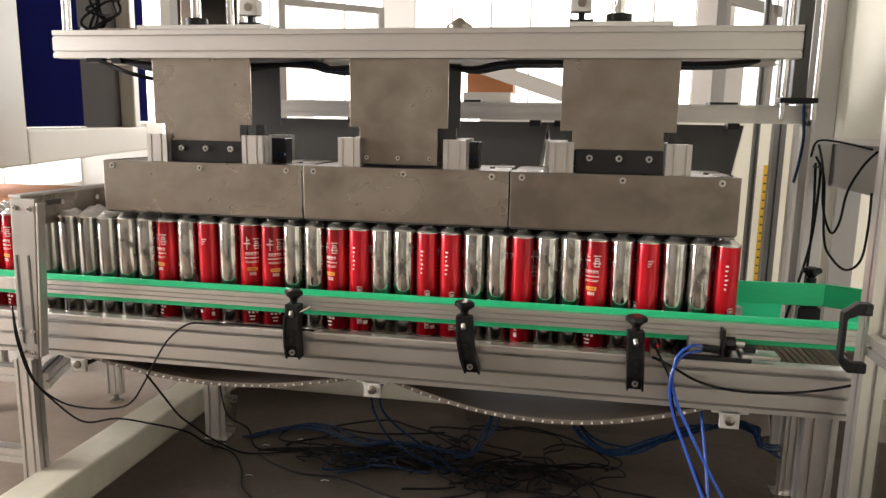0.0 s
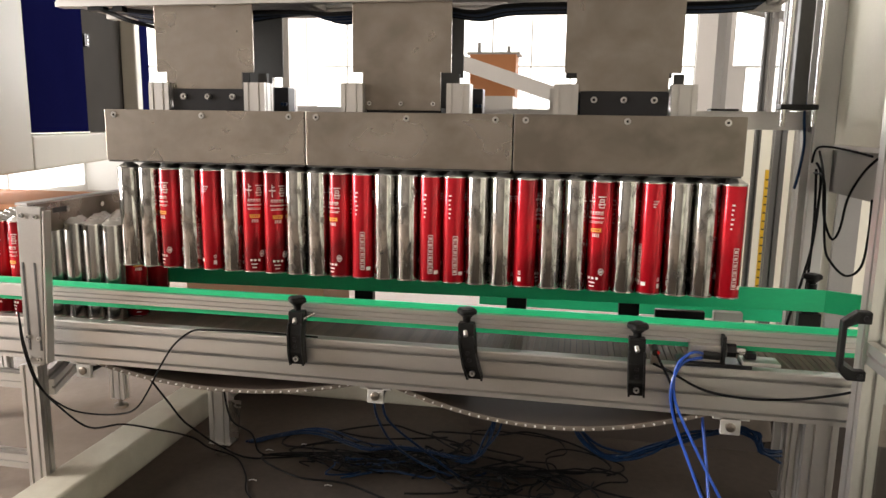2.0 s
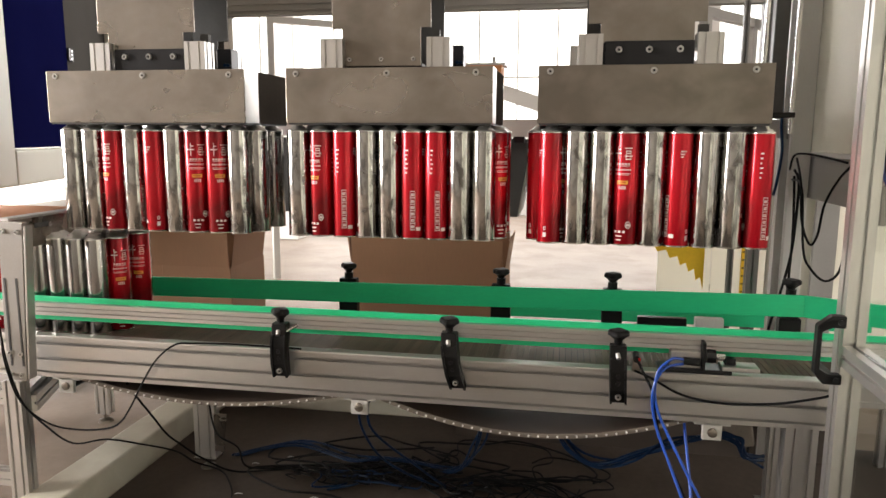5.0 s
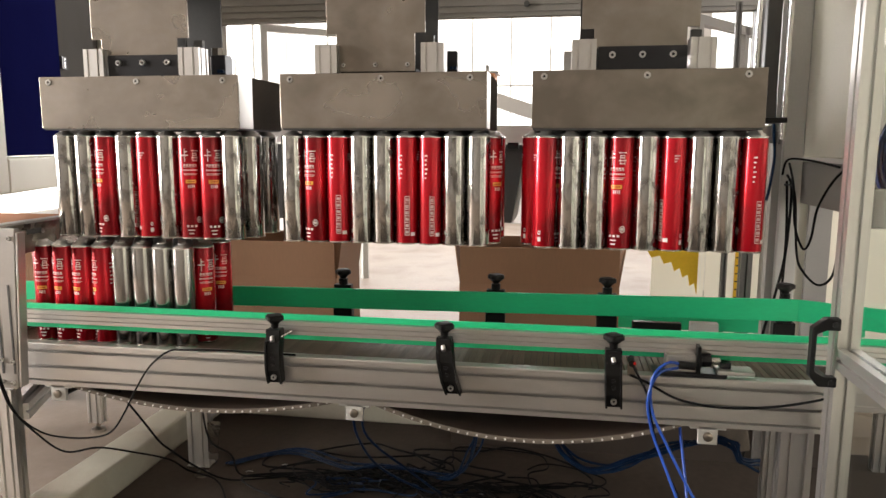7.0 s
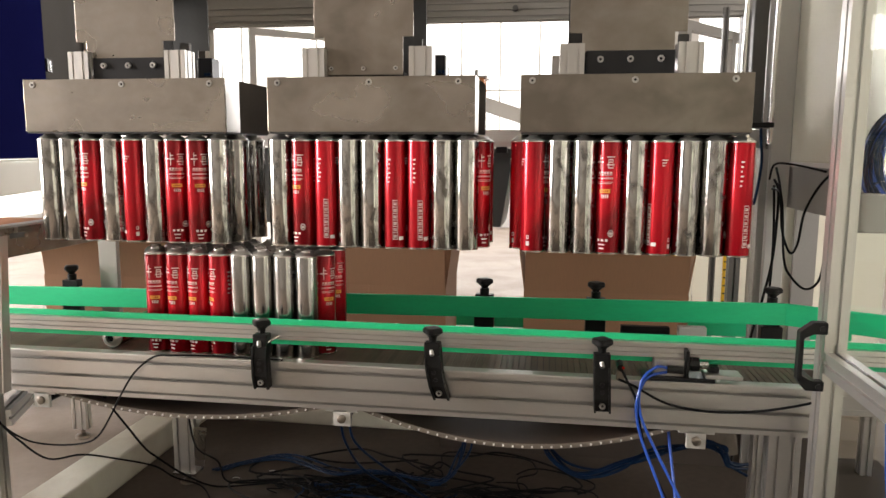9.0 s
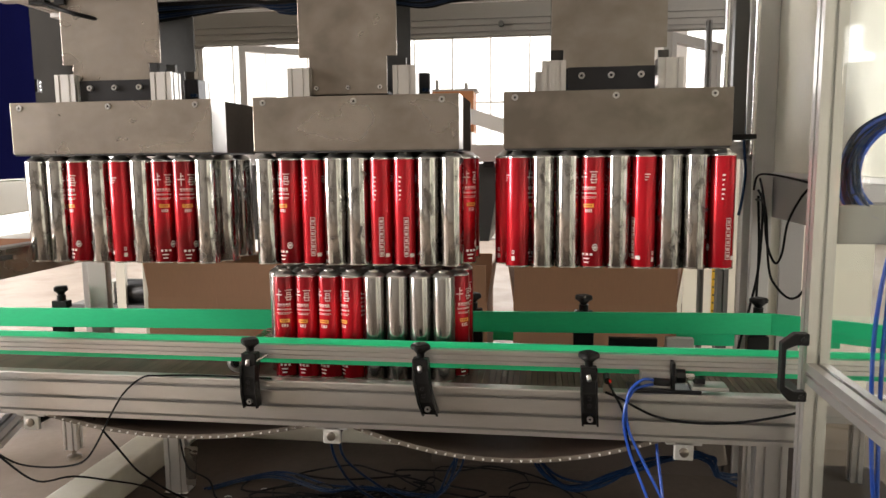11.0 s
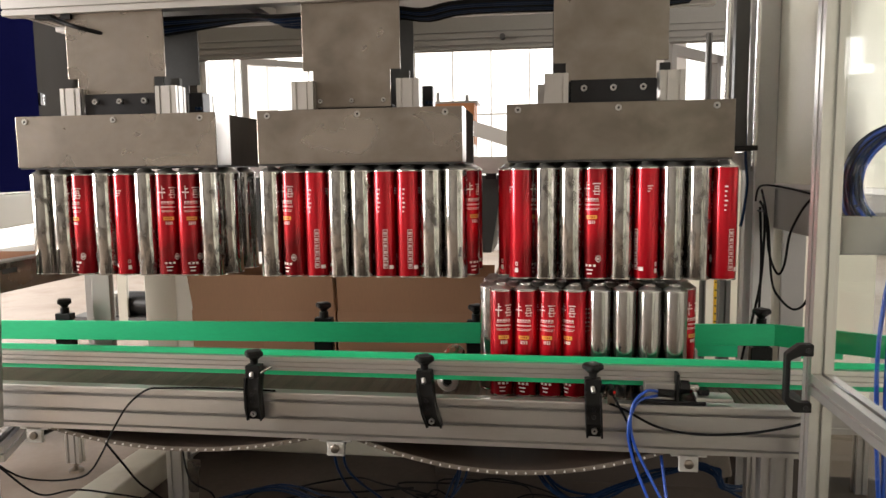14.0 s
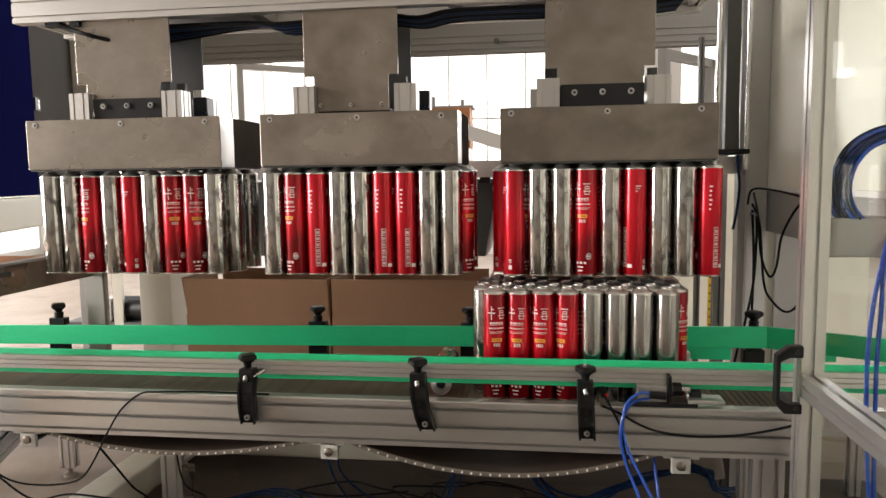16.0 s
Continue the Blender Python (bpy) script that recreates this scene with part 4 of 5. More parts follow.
def left_side():
    e = thing("side_enclosure", "cream enclosure wall with a navy blue door panel", "enclosure", at=(-1.152, 0.798, 0), rot=18.5)
    part("front_post", boxes((-0.1, 0, -0.5, 0.31, 0.36, 2.4)), CREAM, e, bevel=0.012)
    part("bottom_rail", boxes((-0.1, 0, 0.31, 2.4, 0.36, 0.53)), CREAM, e, bevel=0.01)
    part("back_post", boxes((-0.1, 0, 2.12, 2.25, 0.53, 2.4)), CREAM, e, bevel=0.01)
    # shade of the recess is in this wall's dark colour
    part("inner_wall", boxes((-0.16, -0.1, 0.2, 2.14, 0.4, 2.4)), SHADEDGREY, e)
    p = part("blue_panel", boxes((-0.04, -0.02, 0.325, 1.135, 0.54, 2.4)), NAVY, e, "navy blue sheet metal door panel", bevel=0.003)
    part("panel_edge", boxes((-0.02, -0.012, 0.325, 1.135, 0.534, 0.54)), BRIGHT, p)
    h = part("hinge", boxes((-0.04, -0.01, 1.14, 1.215, 1.03, 1.10)), DARKSTEEL, e, "small dark grey hinge")
    for z in (1.045, 1.065, 1.085):
        part("hinge_screw", lathe([(0.006, 0), (0.006, 0.003)], 10, along((-0.01, 1.18, z), (1, 1.18, z))), BRIGHT, h)
    part("rear_blue_panel", boxes((-0.06, -0.04, 2.25, 2.62, 0.57, 2.4)), NAVY, e)
    part("rear_sill", boxes((-0.1, 0, 2.4, 2.9, 0.40, 0.56)), CREAM, e, bevel=0.01)
    part("leg", boxes((-0.09, -0.02, -0.45, -0.38, FL, 0.36)), CREAM, e)
    part("leg", boxes((-0.09, -0.02, 2.8, 2.87, FL, 0.40)), CREAM, e)
    tb = thing("infeed_table", "brown board on a light steel stand beside the infeed", "table")
    part("board", boxes((-2.2, -0.50, 0.42, 0.95, 0.262, 0.284)), ORANGE, tb)
    for x in (-2.1, -1.15):
        part("leg", boxes((x - 0.02, x + 0.02, 0.86, 0.90, FL, 0.262)), LIGHTGREY, tb)
    # grey upright and pale cabinet seen low behind the belt
    u = thing("grey_upright", "grey painted steel upright standing on the floor", "upright")
    part("post", boxes((-0.92, -0.80, 1.30, 1.36, FL, 0.38)), GREYPAINT, u, bevel=0.004)
    part("base_flange", boxes((-0.96, -0.76, 1.27, 1.39, FL, FL + 0.012)), GREYPAINT, u)
    k = thing("pale_cabinet", "pale green-grey cabinet foot behind the conveyor", "cabinet")
    part("body", boxes((-0.72, -0.545, 1.5, 1.75, FL, 0.55)), CREAM, k, bevel=0.006)
    m = thing("floor_motor", "dark motor lying on the far floor", "motor", at=(-0.58, 0, 0))
    part("cover", boxes((-1.72, -1.62, 3.5, 3.7, FL + 0.03, FL + 0.22)), GREYPAINT, m, bevel=0.01)
    part("housing", rod((-1.6, 3.6, FL + 0.12), (-1.2, 3.6, FL + 0.12), 0.11, 16), BLACK, m, smooth=True)
    part("plinth", boxes((-2.0, -0.9, 3.45, 3.8, FL, FL + 0.03), (-1.15, -0.75, 3.55, 3.85, FL + 0.03, FL + 0.3)), DARKSTEEL, m)


def right_side():
    X = 2.16
    c = thing("control_cabinet", "cream control cabinet above a grey channel", "cabinet")
    part("side_panel", boxes((X - 0.006, X + 0.5, -0.2, 0.805, 0.56, 2.4)), PALECREAM, c, bevel=0.004)
    part("lower_lip", boxes((X - 0.012, X + 0.5, -0.2, 0.70, 0.545, 0.56)), WHITE, c)
    part("grey_channel", boxes((X + 0.004, X + 0.06, -0.2, 0.80, 0.40, 0.545)), GREYPAINT, c, bevel=0.004)
    p = thing("corner_post", "light grey square corner post of the cell", "post")
    part("post", boxes((2.085, 2.152, 0.70, 0.80, FL, 2.4)), LIGHTGREY, p, bevel=0.004)
    part("edge_profile", boxes((2.06, 2.085, 0.72, 0.76, FL, 2.4)), GREYPAINT, p)
    part("rear_leg", boxes((2.25, 2.33, 0.9, 0.98, FL, 0.56)), GREYPAINT, p)
    part("pale_leg", boxes((2.19, 2.25, 0.92, 1.0, FL, 0.4)), CREAM, p)
    # linear rail with guide rods
    r = thing("lift_rail", "dark vertical linear rail with steel guide rods", "linear rail")
    part("rail", boxes((1.985, 2.03, 0.62, 0.66, 0.67, 1.5)), DARKSTEEL, r, bevel=0.003)
    for x in (1.955, 2.05):
        part("guide_rod", rod((x, 0.60, 0.62), (x, 0.60, 1.35), 0.009), BRIGHT, r, smooth=True)
    part("lower_clamp", boxes((1.945, 2.06, 0.59, 0.65, 0.672, 0.69)), BLACK, r, bevel=0.003)
    part("upper_clamp", boxes((1.92, 2.08, 0.56, 0.7215, 1.26, 1.34)), BLACK, r, bevel=0.003)
    # stacks of uprights behind
    for x, y, w, m in ((2.06, 1.36, 0.024, DARKGREY), (2.185, 1.5, 0.05, DARKGREY), (2.33, 1.7, 0.05, GREYPAINT)):
        u = thing("frame_upright", "aluminium profile upright of the safety fence", "upright", group="fence uprights")
        part("profile", profile((x, y, FL), (x, y, 1.2), w, w, 1, 1, up=(0, 1, 0)), m, u)
    t = thing("level_scale", "upright fence panel with a yellow ruler strip", "panel")
    part("pale_panel", boxes((2.06, 2.95, 1.75, 1.756, FL, 0.63)), MILKY, t, "milky translucent sheet")
    part("pale_panel", boxes((1.80, 2.055, 1.75, 1.756, FL, 0.63)), MILKY, t, "milky translucent sheet")
    for x in (2.215, 2.40):
        part("yellow_strip", boxes((x - 0.018, x + 0.018, 1.735, 1.748, -0.2, 0.42)), YELLOW, t)
        for i in range(14):
            part("tick", boxes((x - 0.016, x + 0.002, 1.733, 1.735, -0.15 + 0.04 * i, -0.144 + 0.04 * i)), BLACK, t)
    y = thing("yellow_sheet", "torn yellow plastic sheet hanging on the fence", "plastic sheet")
    part("sheet", plate([(1.74, 0.2), (2.0, 0.26), (2.0, -0.16), (1.985, -0.10), (1.965, -0.115), (1.955, -0.06), (1.93, -0.075), (1.915, -0.03), (1.89, -0.045), (1.875, 0.0), (1.84, -0.01), (1.82, 0.03), (1.78, 0.02), (1.75, 0.07)], 0.004, pose(0.0, 1.62, 0.04)), YELLOW, y)
    # loose cables
    for pts, rr in (([(2.085, 0.69, 0.50), (2.085, 0.66, 0.545), (2.10, 0.62, 0.556), (2.13, 0.5, 0.548), (2.147, 0.36, 0.535)], 0.0036),
                    ([(2.090, 0.64, 0.54), (2.066, 0.5, 0.468), (2.063, 0.45, 0.35), (2.085, 0.43, 0.28), (2.099, 0.41, 0.313), (2.105, 0.39, 0.409), (2.128, 0.36, 0.486), (2.147, 0.32, 0.530)], 0.0038),
                    ([(2.075, 0.62, 0.47), (2.070, 0.5, 0.45), (2.077, 0.46, 0.261), (2.096, 0.44, 0.203), (2.135, 0.42, 0.168), (2.152, 0.36, 0.21), (2.158, 0.35, 0.31), (2.16, 0.36, 0.41)], 0.0038),
                    ([(2.092, 0.66, 0.50), (2.096, 0.62, 0.462), (2.097, 0.62, 0.351), (2.090, 0.62, 0.218), (2.066, 0.62, 0.082), (2.03, 0.62, -0.1), (2.0, 0.62, -0.5)], 0.0045),
                    ([(2.098, 0.68, 0.48), (2.102, 0.66, 0.3), (2.10, 0.66, 0.1), (2.09, 0.66, -0.1), (2.08, 0.66, -0.5)], 0.0045)):
        k = thing("loose_cable", "black loose electric cable hanging in a loop", "cable", group="hanging cables")
        part("sheath", sweep(pts, rr, 8, 6), RUBBER, k, smooth=True)
    k = thing("loose_cable", "thin blue air hose beside the lift rail", "cable")
    part("sheath", sweep([(2.045, 0.69, 1.1), (2.04, 0.69, 0.9), (2.045, 0.69, 0.75), (2.05, 0.70, 0.65), (2.058, 0.70, 0.562), (2.05, 0.70, 0.467), (2.04, 0.70, 0.41)], 0.005, 8, 6), DARK_TUBE, k, smooth=True)


def door():
    d = thing("cell_door", "open aluminium-framed door with clear panes and black handle", "door")
    x, y0, y1 = 1.942, -0.32, -1.12
    st = part("front_stile", profile((x, y0, FL + 0.06), (x, y0, 1.6), 0.045, 0.045, 1, 1, up=(0, 1, 0)), ALU_V, d)
    part("rear_stile", profile((x, y1, FL + 0.06), (x, y1, 1.6), 0.045, 0.045, 1, 1, up=(0, 1, 0)), ALU_V, d)
    for z in (0.150, FL + 0.085, 1.575):
        part("cross_rail", profile((x, y0 - 0.0225, z), (x, y1 + 0.0225, z), 0.045, 0.045, 1, 1), ALU, d)
    for za, zb in ((0.173, 1.552), (FL + 0.108, 0.127)):
        pane = part("pane", boxes((x - 0.003, x + 0.003, y1 + 0.023, y0 - 0.023, za, zb)), GLASS, d, "clear plastic door pane")
        pane.visible_shadow = False
    grip = [(1.918, 0.240), (1.890, 0.240), (1.863, 0.218), (1.863, 0.114), (1.882, 0.091), (1.918, 0.091), (1.918, 0.113), (1.892, 0.113), (1.873, 0.124), (1.873, 0.205), (1.892, 0.214), (1.918, 0.214)]
    hd = part("handle", plate(grip, 0.024, pose(0, -0.362, 0)), BLACK, d, "black plastic pull handle with chamfered corners", bevel=0.003)
    for z in (0.227, 0.102):
        part("handle_screw", lathe([(0.006, 0), (0.006, 0.003), (0.003, 0.003)], 10, along((1.906, -0.362, z), (1.906, -1, z))), BLACKMETAL, hd, smooth=True)
    p = thing("door_post", "aluminium profile post at the end of the conveyor", "post")
    part("profile", profile((1.985, -0.205, FL), (1.985, -0.205, 1.6), 0.05, 0.05, 1, 1, up=(0, 1, 0)), ALU_V, p)
    # pale sheet added out of view, bounces the west light onto the right side
    sp = thing("outer_panel", "pale cream sheet panel added out of view to bounce light", "panel")
    part("sheet", boxes((2.70, 2.74, -3.2, -0.22, FL, 2.4)), PALECREAM, sp)
    part("floor_flange", boxes((2.66, 2.70, -3.2, -0.22, FL, FL + 0.05)), GREYPAINT, sp)
    # blue hose coil on a bracket outside the pane
    c = thing("hose_coil", "coil of blue air hoses hanging on a grey bracket", "hose coil")
    random.seed(5)
    for i in range(20):
        r, o = 0.098 + 0.005 * (i % 7) + random.uniform(-0.004, 0.004), 0.009 * (i // 5)
        dx, dz, ph = random.uniform(-0.006, 0.006), random.uniform(-0.006, 0.006), random.random() * 6.28
        pts = [(2.150 + dx + r * math.cos(ph + 0.52 * q), -0.215 + o + 0.006 * math.sin(ph + q), 0.575 + dz + r * 1.04 * math.sin(ph + 0.52 * q)) for q in range(13)]
        part("hose", sweep(pts, 0.0042, 8, 4), BLUE_TUBE if i % 3 == 0 else DARK_TUBE, c, smooth=True)
    part("bracket", boxes((2.012, 2.42, -0.225, -0.10, 0.415, 0.503)), GREYPAINT, c, bevel=0.004)
    for i in range(2):
        part("hose", sweep([(2.13 + 0.012 * i, -0.236, 0.46), (2.112 + 0.006 * i, -0.25, 0.40), (2.098 + 0.018 * i, -0.25, 0.30), (2.092 + 0.02 * i, -0.25, 0.15), (2.106 + 0.012 * i, -0.25, -0.1), (2.13, -0.25, -0.3), (2.16, -0.25, -0.572)], 0.005, 8, 6), BLUE_TUBE, c, smooth=True)


def rear_frame():
    f = thing("rear_header", "grey machine header with grooved rails over the rear opening", "header")
    part("lower_rail", profile((-0.75, 1.52, 1.235), (2.25, 1.52, 1.235), 0.06, 0.09, 1, 3), HEADERGREY, f)
    part("panel", boxes((-0.9, 2.3, 1.56, 1.60, 1.25, 1.48)), HEADERGREY, f)
    part("top_edge", boxes((-0.9, 2.3, 1.50, 1.62, 1.48, 1.52)), CREAM, f)
    part("sensor", rod((1.16, 1.465, 1.24), (1.16, 1.489, 1.24), 0.013, 14), DARKSTEEL, f, smooth=True)
    part("left_column", boxes((-0.86, -0.42, 1.62, 1.72, 0.56, 1.6)), SHADEDGREY, f, bevel=0.005)
    part("column_edge", profile((-0.385, 1.60, -0.1), (-0.385, 1.60, 1.19), 0.05, 0.05, 1, 1, up=(0, 1, 0)), ALU_V, f)
    w = thing("far_glazed_door", "aluminium framed glazed door standing open behind the machine", "glazed door")
    M = pose(-1.05, 3.6, 0, 0, 0, 38)
    for b in ((0, 0.05, 0, 0.05, FL, 1.55), (0.85, 0.9, 0, 0.05, FL, 1.55), (0.05, 0.85, 0, 0.05, 1.5, 1.55), (0.05, 0.85, 0, 0.05, 0.7, 0.75)):
        bm = bmesh.new()
        box(bm, *b, 0, M)
        part("frame", bm, LIGHTGREY, w)
    g = thing("far_glazed_door", "aluminium framed glazed partition behind the machine", "glazed door")
    M = pose(2.05, 2.2, 0, 0, 0, 52)
    for b in ((0, 0.05, 0, 0.05, FL, 1.3), (0.55, 0.6, 0, 0.05, FL, 1.3), (1.15, 1.2, 0, 0.05, FL, 1.3), (0.05, 1.15, 0, 0.05, 1.25, 1.3), (0.05, 1.15, 0, 0.05, 0.55, 0.6)):
        bm = bmesh.new()
        box(bm, *b, 0, M)
        part("frame", bm, GREYPAINT, g)
    col = thing("hall_column", "white square hall column", "column")
    part("shaft", boxes((-1.98, -1.70, 5.8, 6.1, FL, 4.2)), WHITE, col, bevel=0.01)
    # far machines
    m = thing("incline_conveyor", "white painted inclined conveyor frame in the distance", "conveyor")
    bm = bmesh.new()
    box(bm, -0.9, 0.9, -0.05, 0.05, -0.06, 0.06, 0, pose(1.15, 4.2, 0.86, 0, 18, 0))
    part("side_beam", bm, WHITE, m)
    part("column", boxes((2.40, 2.56, 4.1, 4.36, FL, 1.1)), WHITE, m)
    part("cross_tie", boxes((0.5, 2.40, 4.1, 4.16, 0.60, 0.66)), WHITE, m)
    part("cross_tie", boxes((0.5, 2.40, 4.3, 4.36, 0.50, 0.56)), WHITE, m)
    o = thing("far_carton_stack", "orange-brown carton standing on a far machine", "carton", at=(-0.2, 0, 0))
    part("box", boxes((0.55, 0.95, 4.36, 4.66, 0.86, 1.22)), ORANGE, o, bevel=0.004)
    part("stand", boxes((0.55, 0.95, 4.16, 4.7, 0.66, 0.86)), LIGHTGREY, o)
    part("rack_top", boxes((0.52, 0.98, 4.36, 4.66, 1.22, 1.24)), GREYPAINT, o)
    part("rack_pin", boxes((0.60, 0.63, 4.45, 4.48, 1.24, 1.33)), GREYPAINT, o)
    part("rack_pin", boxes((0.86, 0.89, 4.45, 4.48, 1.24, 1.30)), GREYPAINT, o)
    b = thing("far_brown_partition", "brown board partition in the distance", "partition")
    part("board", boxes((1.25, 2.05, 5.4, 5.44, 0.55, 1.05)), ORANGE, b)


# ---- small things on the conveyor ----
def valve():
    v = thing("stop_cylinder", "small grey pneumatic stop cylinder with blue hoses", "pneumatic cylinder")
    part("cylinder_body", boxes((1.61, 1.685, -0.098, -0.06, 0.026, 0.070)), GATEMETAL, v, bevel=0.003)
    part("base", boxes((1.58, 1.76, -0.104, -0.045, 0.0145, 0.026)), BLACKMETAL, v, bevel=0.002)
    part("end_plate", boxes((1.686, 1.694, -0.105, -0.05, 0.024, 0.095)), BLACK, v)
    part("lock_nut", rod((1.70, -0.078, 0.055), (1.722, -0.078, 0.055), 0.018, 8), BLACKMETAL, v)
    part("piston_rod", rod((1.694, -0.078, 0.055), (1.745, -0.078, 0.055), 0.008), BRIGHT, v, smooth=True)
    part("slide_plate", boxes((1.735, 1.825, -0.108, -0.05, 0.0265, 0.036)), ALU, v, bevel=0.002)
    part("slide_block", boxes((1.745, 1.772, -0.085, -0.06, 0.0365, 0.052)), BLACKMETAL, v, bevel=0.002)
    part("fitting", rod((1.68, -0.108, 0.046), (1.64, -0.108, 0.048), 0.010), BLACK, v, smooth=True)
    for pts in ([(1.645, -0.108, 0.05), (1.61, -0.125, 0.056), (1.575, -0.135, 0.02), (1.575, -0.14, -0.06), (1.615, -0.16, -0.15), (1.69, -0.24, -0.28), (1.79, -0.38, -0.42), (1.88, -0.55, -0.57)],
                [(1.64, -0.108, 0.04), (1.59, -0.13, 0.03), (1.565, -0.14, -0.03), (1.575, -0.145, -0.11), (1.61, -0.19, -0.20), (1.67, -0.32, -0.34), (1.74, -0.46, -0.48), (1.80, -0.56, -0.57)],
                [(1.66, -0.03, -0.10), (1.66, -0.07, -0.15), (1.665, -0.15, -0.25), (1.67, -0.25, -0.4), (1.68, -0.4, -0.567)]):
        part("air_hose", sweep(pts, 0.0038, 8, 6), BLUE_TUBE, v, smooth=True)
    s = thing("photo_sensor", "small black photo sensor beside the rail with cable", "sensor")
    part("housing", rod((1.525, -0.12, 0.048), (1.525, -0.085, 0.052), 0.009, 12), BLACK, s, smooth=True)
    part("red_light", rod((1.531, -0.126, 0.05), (1.531, -0.1205, 0.05), 0.0035, 10), REDLENS, s, "tiny red indicator light", smooth=True)
    part("sensor_lens", rod((1.525, -0.0845, 0.052), (1.525, -0.082, 0.052), 0.006, 12), BRIGHT, s, smooth=True)
    part("holder", boxes((1.515, 1.535, -0.115, -0.095, 0.0145, 0.044)), STEEL, s)
    part("lead", sweep([(1.525, -0.12, 0.048), (1.54, -0.13, 0.02), (1.565, -0.135, -0.03), (1.575, -0.14, -0.09), (1.60, -0.15, -0.18), (1.66, -0.2, -0.30)], 0.0032, 8, 6), RUBBER, s, smooth=True)
    part("lead", sweep([(1.52, -0.118, 0.018), (1.56, -0.125, 0.004), (1.64, -0.13, -0.035), (1.74, -0.135, -0.048), (1.85, -0.15, -0.035), (1.95, -0.18, 0.0), (1.99, -0.18, 0.02)], 0.0032, 8, 6), RUBBER, s, smooth=True)
    b = thing("stop_cylinder", "black pneumatic stop on the back beam", "pneumatic cylinder")
    part("cylinder_body", boxes((1.57, 1.72, 0.345, 0.37, 0.0145, 0.045)), BLACK, b, bevel=0.003)
    part("grey_block", boxes((1.745, 1.83, 0.34, 0.37, 0.0145, 0.05)), LIGHTGREY, b, bevel=0.003)
    g = thing("ground_lead", "thin black cable hanging over the conveyor beam", "cable")
    part("sheath", sweep([(0.62, -0.10, 0.018), (0.42, -0.10, 0.02), (0.30, -0.110, 0.0185), (0.248, -0.118, 0.014), (0.193, -0.125, -0.03), (0.145, -0.125, -0.101), (0.105, -0.125, -0.173), (0.065, -0.125, -0.229), (0.018, -0.125, -0.253), (-0.076, -0.125, -0.264), (-0.161, -0.14, -0.245), (-0.215, -0.18, -0.165), (-0.245, -0.19, -0.05), (-0.25, -0.19, 0.04)], 0.0028, 8, 6), RUBBER, g, smooth=True)


